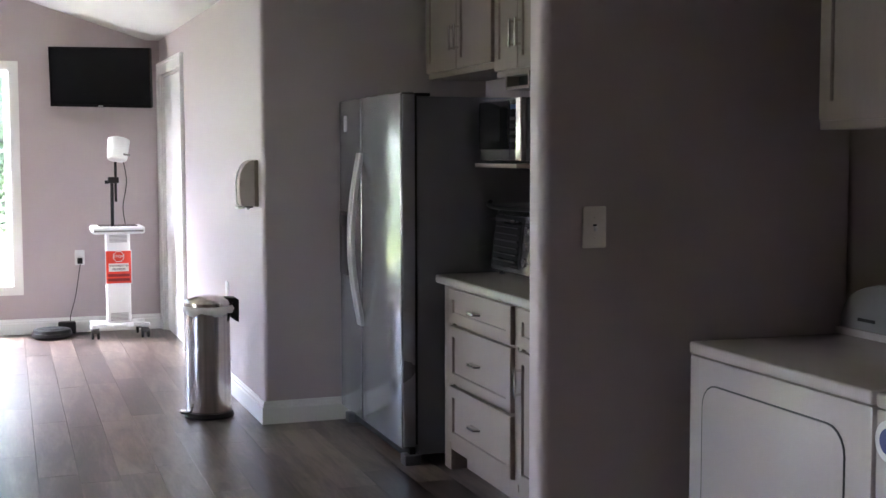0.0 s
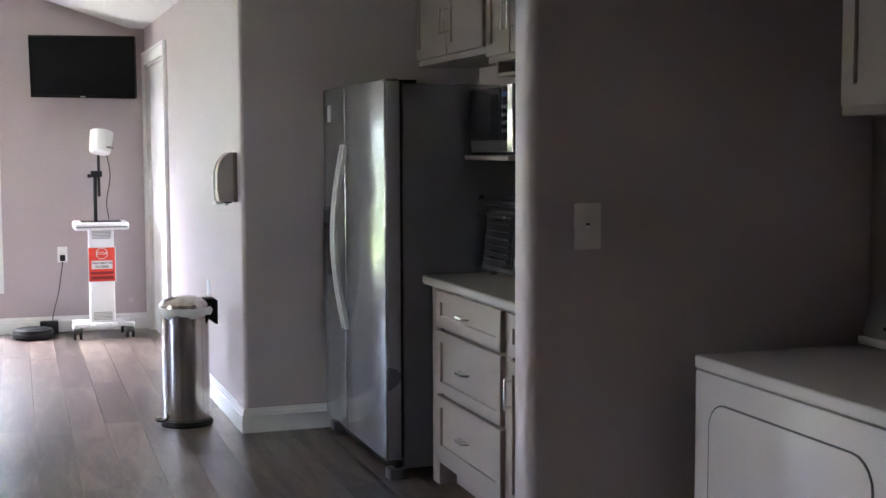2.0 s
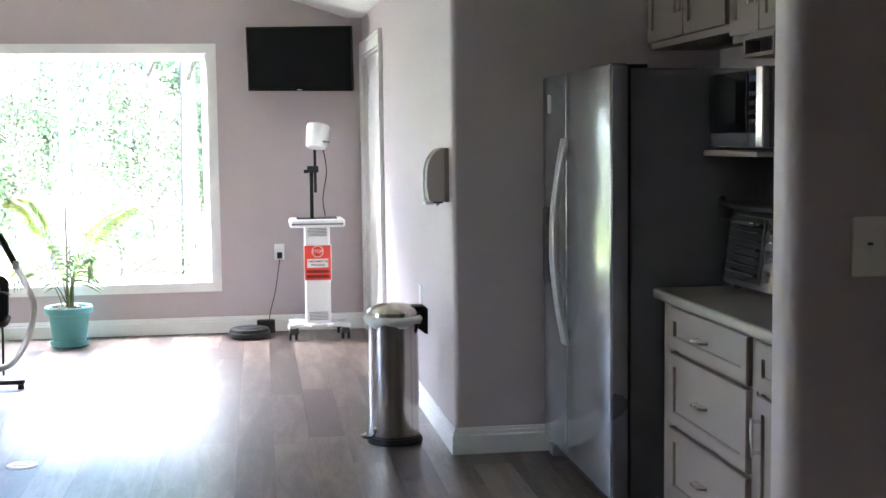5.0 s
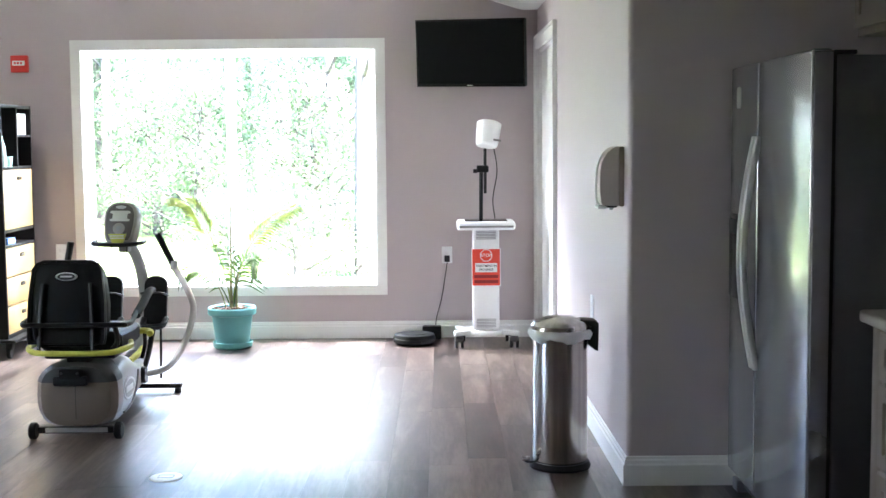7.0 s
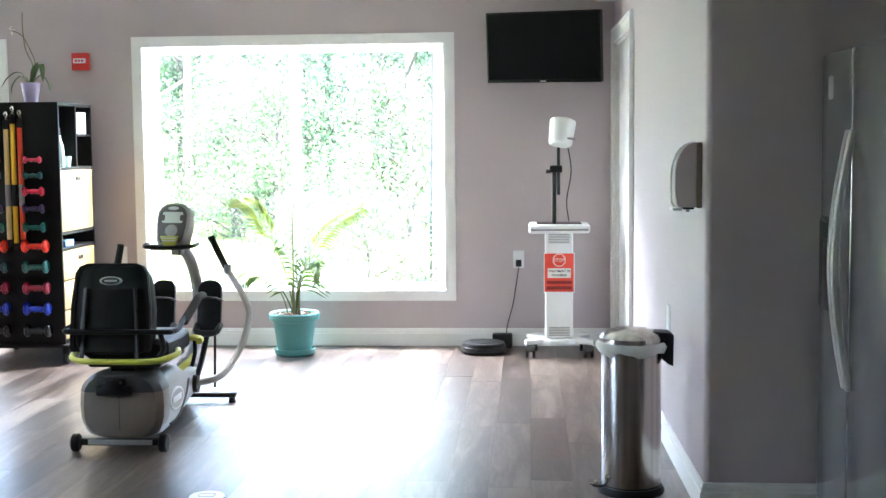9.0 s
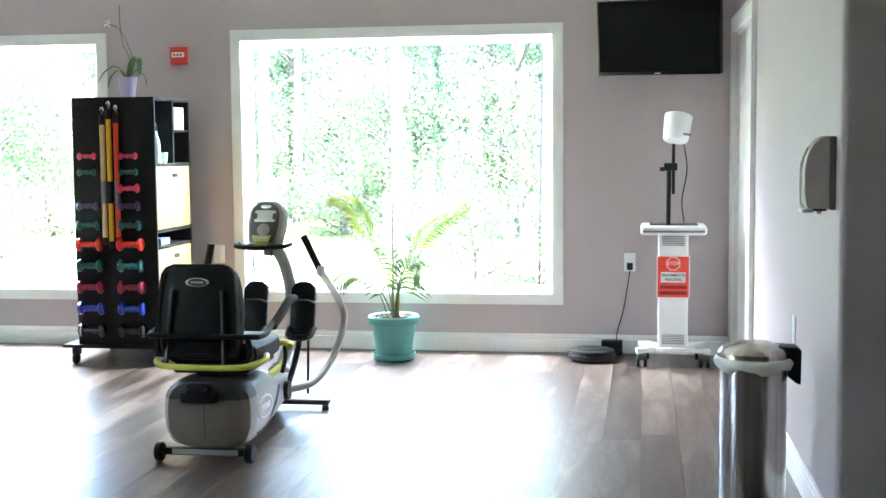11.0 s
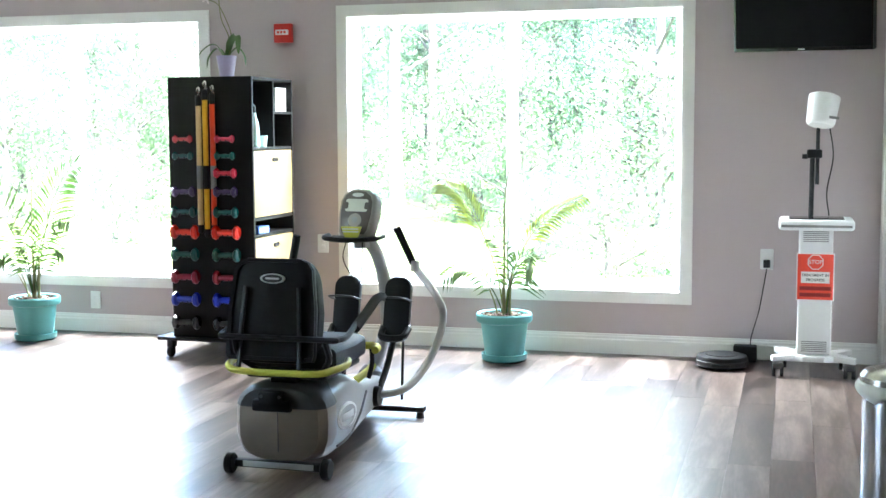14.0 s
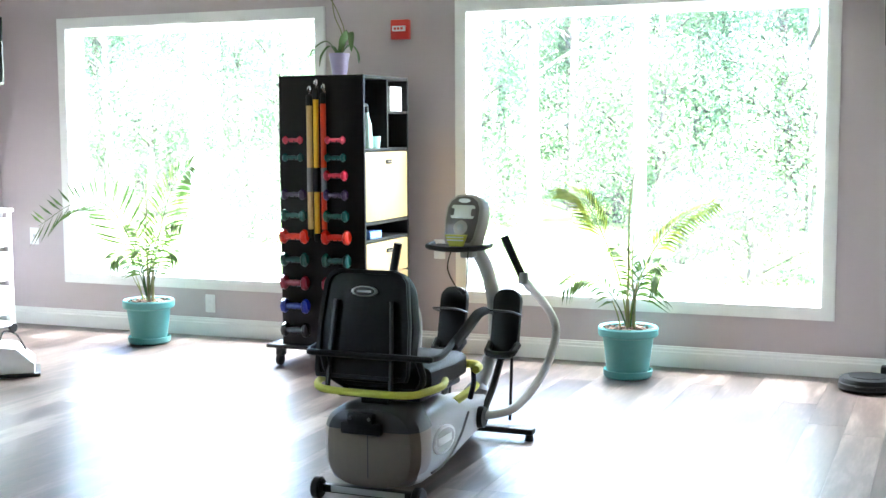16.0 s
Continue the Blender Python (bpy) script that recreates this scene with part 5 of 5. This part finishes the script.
for s in (-1, 1):
    part("foot", lathe([(0, 0), (0.022, 0), (0.018, 0.03), (0, 0.03)], 14, pose(s * 0.265, 1.13, 0)), BLACK, bk)
part("front_beam", box(-0.04, 0.04, 0.95, 1.14, 0.05, 0.1, 0.01), BLACK, bk)
# seat
part("seat_rail", box(-0.06, 0.06, 0.05, 0.75, 0.36, 0.40, 0.01), BLACK, bk)
part("seat", loft([(0.10, 0.17, 0.43, 0.50), (0.13, 0.205, 0.41, 0.52), (0.35, 0.215, 0.41, 0.515), (0.50, 0.205, 0.41, 0.52), (0.55, 0.17, 0.43, 0.505)], power=5), VINYL, bk, "black padded seat")
part("seat_pan", box(-0.18, 0.18, 0.08, 0.5, 0.385, 0.415, 0.012), BLACK, bk)
bkr = loft([(0.0, 0.15, -0.20, 0.18), (0.015, 0.182, -0.225, 0.205), (0.05, 0.19, -0.23, 0.21), (0.085, 0.18, -0.22, 0.20), (0.10, 0.14, -0.18, 0.16)], power=5)
for v in bkr.verts:
    v.co.x *= 1.06 - 0.14 * max(0, v.co.z / 0.2)
BKM = pose(-0.055, 0.10, 0.675, -9, 0, 0)
bkr.transform(BKM)
back = part("backrest", bkr, VINYL, bk, "black padded backrest")
ol = [(-0.19, -0.215), (0.19, -0.215), (0.198, -0.19), (0.195, 0.0), (0.176, 0.165), (0.155, 0.196), (0.12, 0.21), (-0.12, 0.21), (-0.155, 0.196), (-0.176, 0.165), (-0.195, 0.0), (-0.198, -0.19)]
q = prism(ol, -0.03, 0.004, "y", 0.01, seg=3)
q.transform(BKM)
part("back_plate", q, BLACK, back, "black moulded back plate")
q = ring([(x * 0.985, z * 0.985) for x, z in ol], [(x * 0.90, z * 0.92) for x, z in ol], -0.036, -0.028, "y")
q.transform(BKM)
part("back_rim", q, BLACK, back, "raised rim")
for s in (-1, 1):
    q = tube([(s * 0.135, -0.034, -0.27), (s * 0.13, -0.036, -0.1), (s * 0.118, -0.036, 0.09)], 0.013, 8, 3, flat=0.6)
    q.transform(BKM)
    part("back_strut", q, BLACK, bk)
for nm, k, y, mt, lb in (("badge", 1.0, -0.037, BADGE, "silver oval badge"), ("badge_field", 0.8, -0.0385, PADGREY, "")):
    q = prism([(0.056 * k * math.cos(a * 0.2618), 0.125 + 0.021 * k * math.sin(a * 0.2618)) for a in range(24)], y, -0.028, "y", 0.001)
    q.transform(BKM)
    part(nm, q, mt, back, lb)
q = box(-0.03, 0.03, -0.0395, -0.038, 0.121, 0.129)
q.transform(BKM)
part("marking", q, BADGE, back)
part("rear_rail", tube([(-0.26, 0.32, 0.60), (-0.275, 0.1, 0.575), (-0.26, 0.02, 0.57), (-0.2, 0.0, 0.57), (0.2, 0.0, 0.57), (0.255, 0.02, 0.57), (0.265, 0.1, 0.575), (0.25, 0.25, 0.60)], 0.013, 8, 5), BLACK, bk, "black rail behind the seat")
for s in (-1, 1):
    part("rail_post", tube([(s * 0.2, 0.01, 0.57), (s * 0.2, 0.06, 0.48), (s * 0.15, 0.12, 0.42)], 0.014, 8, 4), BLACK, bk)
    part("armrest", tube([(s * 0.255, 0.22, 0.585), (s * 0.258, 0.36, 0.63), (s * 0.262, 0.48, 0.675), (s * 0.262, 0.56, 0.68)], 0.024, 10, 5, flat=0.7), ARMGREY, bk, "dark grey padded armrest")
part("lever_hoop", tube([(0.225, 0.22, 0.45), (0.245, 0.14, 0.445), (0.225, 0.04, 0.44), (0.15, -0.02, 0.432), (-0.15, -0.02, 0.432), (-0.235, 0.03, 0.44), (-0.262, 0.14, 0.445), (-0.245, 0.22, 0.45)], 0.0145, 10, 6), YELLOW, bk, "yellow-green seat lever hoop")
part("lever_knob", tube([(0.17, 0.52, 0.458), (0.23, 0.52, 0.462), (0.27, 0.47, 0.462), (0.275, 0.42, 0.46)], 0.017, 10, 5), YELLOW, bk, "yellow-green lever knob")
part("lever_stem", tube([(0.225, 0.52, 0.45), (0.22, 0.54, 0.38), (0.20, 0.55, 0.31)], 0.011, 8, 3), BLACK, bk)
part("lever_grip", tube([(0.13, 0.55, 0.29), (0.16, 0.66, 0.32), (0.165, 0.71, 0.335)], 0.018, 10, 4), YELLOW, bk, "yellow-green lever grip")
# mast and console
part("mast", tube([(0.02, 1.0, 0.14), (0.055, 1.22, 0.40), (0.06, 1.22, 0.62), (0.035, 1.17, 0.80), (-0.02, 1.09, 0.93)], 0.033, 14, 7), TUBEGREY, bk, "silver curved mast")
part("mast_collar", lathe([(0, 0), (0.065, 0), (0.06, 0.09), (0.04, 0.12), (0, 0.12)], 20, pose(0.025, 1.06, 0.14, -20, 0, 0)), CONSOLE, bk)
Cm = pose(-0.02, 1.05, 1.005, -16, 0, -14)
ol = [(-0.074, -0.115), (0.074, -0.115), (0.09, -0.09), (0.104, 0.0), (0.102, 0.065), (0.085, 0.10), (0.05, 0.122), (0.0, 0.128), (-0.05, 0.122), (-0.085, 0.10), (-0.102, 0.065), (-0.104, 0.0), (-0.09, -0.09)]
con = prism(ol, -0.02, 0.055, "y", 0.016, seg=3)
con.transform(Cm)
cob = part("console", con, CONSBRONZE, bk, "grey-bronze rounded console")
back_shell = [(x * 0.82, z * 0.82) for x, z in ol]
for nm, o2, y, mt, lb in (("face", [(x * 0.84, z * 0.88 + 0.002) for x, z in ol], -0.0215, CONSDARK, "dark brown face panel"), ("display", rounded(0.128, 0.062, 0.012, 0, 0.042), -0.024, LCD, "pale display"),
                          ("display_edge", rounded(0.03, 0.034, 0.008, -0.062, 0.04), -0.0255, CONSDARK, ""), ("display_edge", rounded(0.03, 0.034, 0.008, 0.062, 0.04), -0.0255, CONSDARK, ""),
                          ("keypad", [(0.038 * math.cos(a * 0.3142), -0.032 + 0.034 * math.sin(a * 0.3142)) for a in range(20)], -0.024, CONSBRONZE, "round keypad"),
                          ("key", [(0.017 * math.cos(a * 0.3142), -0.03 + 0.015 * math.sin(a * 0.3142)) for a in range(20)], -0.026, SHELLGREY, ""),
                          ("badge", [(0.033 * math.cos(a * 0.3142), 0.094 + 0.010 * math.sin(a * 0.3142)) for a in range(20)], -0.024, BADGE, "silver oval badge")):
    q = prism(o2, y, -0.015, "y", 0.001)
    q.transform(Cm)
    part(nm, q, mt, cob, lb)
q = prism([(x, z) for x, z in back_shell], 0.05, 0.075, "y", 0.01)
q.transform(Cm)
part("back_shell", q, CONSBRONZE, cob)
part("tray_rim", tube([(-0.16, 1.02, 0.905), (-0.15, 0.93, 0.90), (-0.06, 0.885, 0.895), (0.03, 0.885, 0.895), (0.11, 0.93, 0.90), (0.12, 1.02, 0.905)], 0.012, 8, 6), BLACK, bk, "black tray rim")
part("tray", prism([(-0.15, 1.05), (-0.145, 0.94), (-0.06, 0.89), (0.03, 0.89), (0.105, 0.94), (0.11, 1.05)], 0.895, 0.903, "z"), BLACK, bk)
cl = part("clip", prism([(-0.045, 0.904), (0.015, 0.904), (0.035, 0.955), (-0.065, 0.955)], 0.925, 0.955, "y", 0.004), YELLOW, bk, "yellow clip on the tray")
for z in (0.932, 0.945):
    part("stripe", box(-0.055, 0.025, 0.923, 0.9252, z - 0.003, z + 0.003), WHITEPL, cl)
part("heart_cable", tube([(-0.06, 1.0, 0.89), (-0.07, 0.97, 0.80), (-0.02, 0.95, 0.72), (0.02, 0.96, 0.69), (0.03, 0.97, 0.88)], 0.003, 6, 8), BLACK, bk, "thin black cable")
part("mast_clamp", box(-0.04, 0.02, 1.04, 1.12, 0.84, 0.90, 0.01), CONSOLE, bk)
# arms
for s, pts, gp in ((1, [(0.11, 0.87, 0.155), (0.24, 1.0, 0.18), (0.30, 1.22, 0.30), (0.325, 1.34, 0.46), (0.305, 1.30, 0.58), (0.30, 0.93, 0.775)], [(0.302, 0.935, 0.77), (0.215, 0.93, 0.955)]),
                   (-1, [(-0.11, 0.87, 0.155), (-0.22, 0.95, 0.20), (-0.29, 1.12, 0.34), (-0.31, 1.18, 0.52), (-0.30, 1.05, 0.66), (-0.28, 0.82, 0.76)], [(-0.28, 0.825, 0.755), (-0.245, 0.82, 0.92)])):
    a = part("arm", tube(pts, 0.0195, 12, 7), TUBEGREY, bk, "curved silver arm")
    part("arm_clamp", lathe([(0, -0.02), (0.022, -0.02), (0.024, 0), (0.022, 0.03), (0, 0.03)], 14, Matrix.Translation(gp[0])), TUBEGREY, a)
    part("hand_grip", tube(gp, 0.019, 10, 1), VINYL, a, "black foam hand grip")
    part("pivot", lathe([(0, -0.02), (0.045, -0.02), (0.05, 0), (0.045, 0.02), (0, 0.02)], 18, pose(s * 0.125, 0.87, 0.155, 0, 90, 0)), BLACK, a)
# pedals
for x in (0.14, -0.125):
    pd = prism(rounded(0.135, 0.31, 0.055, 0, 0), -0.02, 0.02, "y", 0.008)
    pd.transform(pose(x, 1.17, 0.535, -14, 0, 0))
    po = part("pedal", pd, VINYL, bk, "black foot pedal with strap")
    q = prism(rounded(0.11, 0.27, 0.045, 0, 0), 0.016, 0.032, "y", 0.004)
    q.transform(pose(x, 1.17, 0.535, -14, 0, 0))
    part("pad", q, BLACK, po)
    part("strap", tube([(x - 0.07, 1.16, 0.575), (x - 0.05, 1.08, 0.60), (x + 0.05, 1.08, 0.60), (x + 0.07, 1.16, 0.575)], 0.014, 8, 4, flat=0.35), BLACK, po)
    part("heel_cup", tube([(x - 0.065, 1.14, 0.44), (x - 0.05, 1.07, 0.405), (x + 0.05, 1.07, 0.405), (x + 0.065, 1.14, 0.44)], 0.018, 8, 4), BLACK, po)
    part("pedal_arm", tube([(x * 0.9, 1.16, 0.40), (x * 0.85, 1.05, 0.26), (x * 0.8, 0.95, 0.17)], 0.016, 8, 4), BLACK, bk)
    part("link_rod", tube([(x * 1.15, 1.19, 0.41), (x * 1.15, 1.16, 0.08)], 0.007, 6, 1), BLACK, bk)

# ---- far side corner ----
dc = thing("drawer_cart", "white plastic drawer cart on castors against the side wall", "drawer cart", pose(-5.50, 10.1, 0))
for x in (-0.18, 0.19):
    for y in (-0.22, 0.22):
        part("upright", box(x - 0.012, x + 0.012, y - 0.012, y + 0.012, 0.07, 0.86, 0.003), WHITEPL, dc)
        part("castor", lathe([(0, -0.012), (0.033, -0.012), (0.037, 0), (0.033, 0.012), (0, 0.012)], 16, pose(x, y, 0.037, 0, 90, 0)), BLACK, dc)
part("base", box(-0.19, 0.2, -0.24, 0.24, 0.055, 0.08, 0.004), WHITEPL, dc)
part("top", box(-0.2, 0.21, -0.25, 0.25, 0.86, 0.885, 0.006), WHITEPL, dc)
for z in (0.62, 0.38, 0.14):
    part("drawer", prism([(-0.17, z), (0.20, z), (0.22, z + 0.2), (-0.17, z + 0.2)], -0.2, 0.2, "y", 0.008), WHITEPL, dc, "white plastic drawer")
gl = thing("glass_jar", "small clear jar with lid on the cart", "jar", pose(-5.40, 10.18, 0.885))
part("jar", lathe([(0, 0), (0.045, 0), (0.05, 0.01), (0.05, 0.09), (0.04, 0.1), (0, 0.1)], 20), WHITEPL, gl)
part("lid", lathe([(0, 0.1), (0.045, 0.1), (0.045, 0.12), (0.015, 0.125), (0.018, 0.15), (0, 0.155)], 20), CHROME, gl)
fm = thing("floor_machine", "white low machine housing with a black cable", "machine", pose(-4.27, 9.33, 0, 0, 0, 40))
part("housing", prism([(-0.5, 0.02), (0.0, 0.02), (0.0, 0.08), (-0.10, 0.17), (-0.5, 0.22)], -0.30, 0.0, "y", 0.012, seg=3), WHITEPL, fm)
part("base_plate", box(-0.5, 0.03, -0.31, 0.01, 0, 0.0195, 0.004), BLACK, fm)
part("cable", tube([(-0.2, -0.05, 0.17), (-0.17, -0.08, 0.24), (-0.10, -0.09, 0.22), (-0.05, -0.1, 0.13)], 0.006, 6, 6), BLACK, fm)


# ---- floor boards ----
fl = structure("floor", box(XL - 0.15, XK + 0.14, YB - 0.15, YW + 0.1, -0.2, -0.012), SUBFLOOR, "grey-brown oak laminate floor in long boards", "floor")
PW, PL = 0.178, 1.22


def board_mesh(w, length):
    """A board with chamfered edges, its top at 0."""
    c, h = 0.0002, 0.012
    b = bmesh.new()
    lo = [b.verts.new((x, y, -h)) for x, y in ((0, 0), (w, 0), (w, length), (0, length))]
    md = [b.verts.new((x, y, -c)) for x, y in ((0.0004, 0.0004), (w - 0.0004, 0.0004), (w - 0.0004, length - 0.0004), (0.0004, length - 0.0004))]
    up = [b.verts.new((x, y, 0)) for x, y in ((c, c), (w - c, c), (w - c, length - c), (c, length - c))]
    for p, q in ((lo, md), (md, up)):
        for i in range(4):
            b.faces.new((p[i], p[(i + 1) % 4], q[(i + 1) % 4], q[i]))
    b.faces.new(up)
    return b


whole = finish("plank", board_mesh(PW - 0.0006, PL - 0.0006), PLANK, 0)
rest = bmesh.new()
rng = random.Random(11)
x = XL - 0.1
while x < XK:
    y = YB - rng.uniform(0, PL)
    while y < YW:
        if y > 2.9 and -2.6 < x < 1.9:
            ob = new("plank", whole)
            ob.parent = fl
            ob.location = (x, y, rng.uniform(-0.0001, 0.0001))
            if y + PL > YW + 0.08:
                ob.scale = (1, (YW + 0.08 - y) / PL, 1)
        else:
            b = board_mesh(PW, min(PL, YW + 0.08 - y))
            join(rest, b, pose(x, y, 0))
        y += PL
    x += PW
tagged(part("plank_rest", rest, PLANK, fl, "grey-brown laminate boards", smooth=0), kind="stuff")
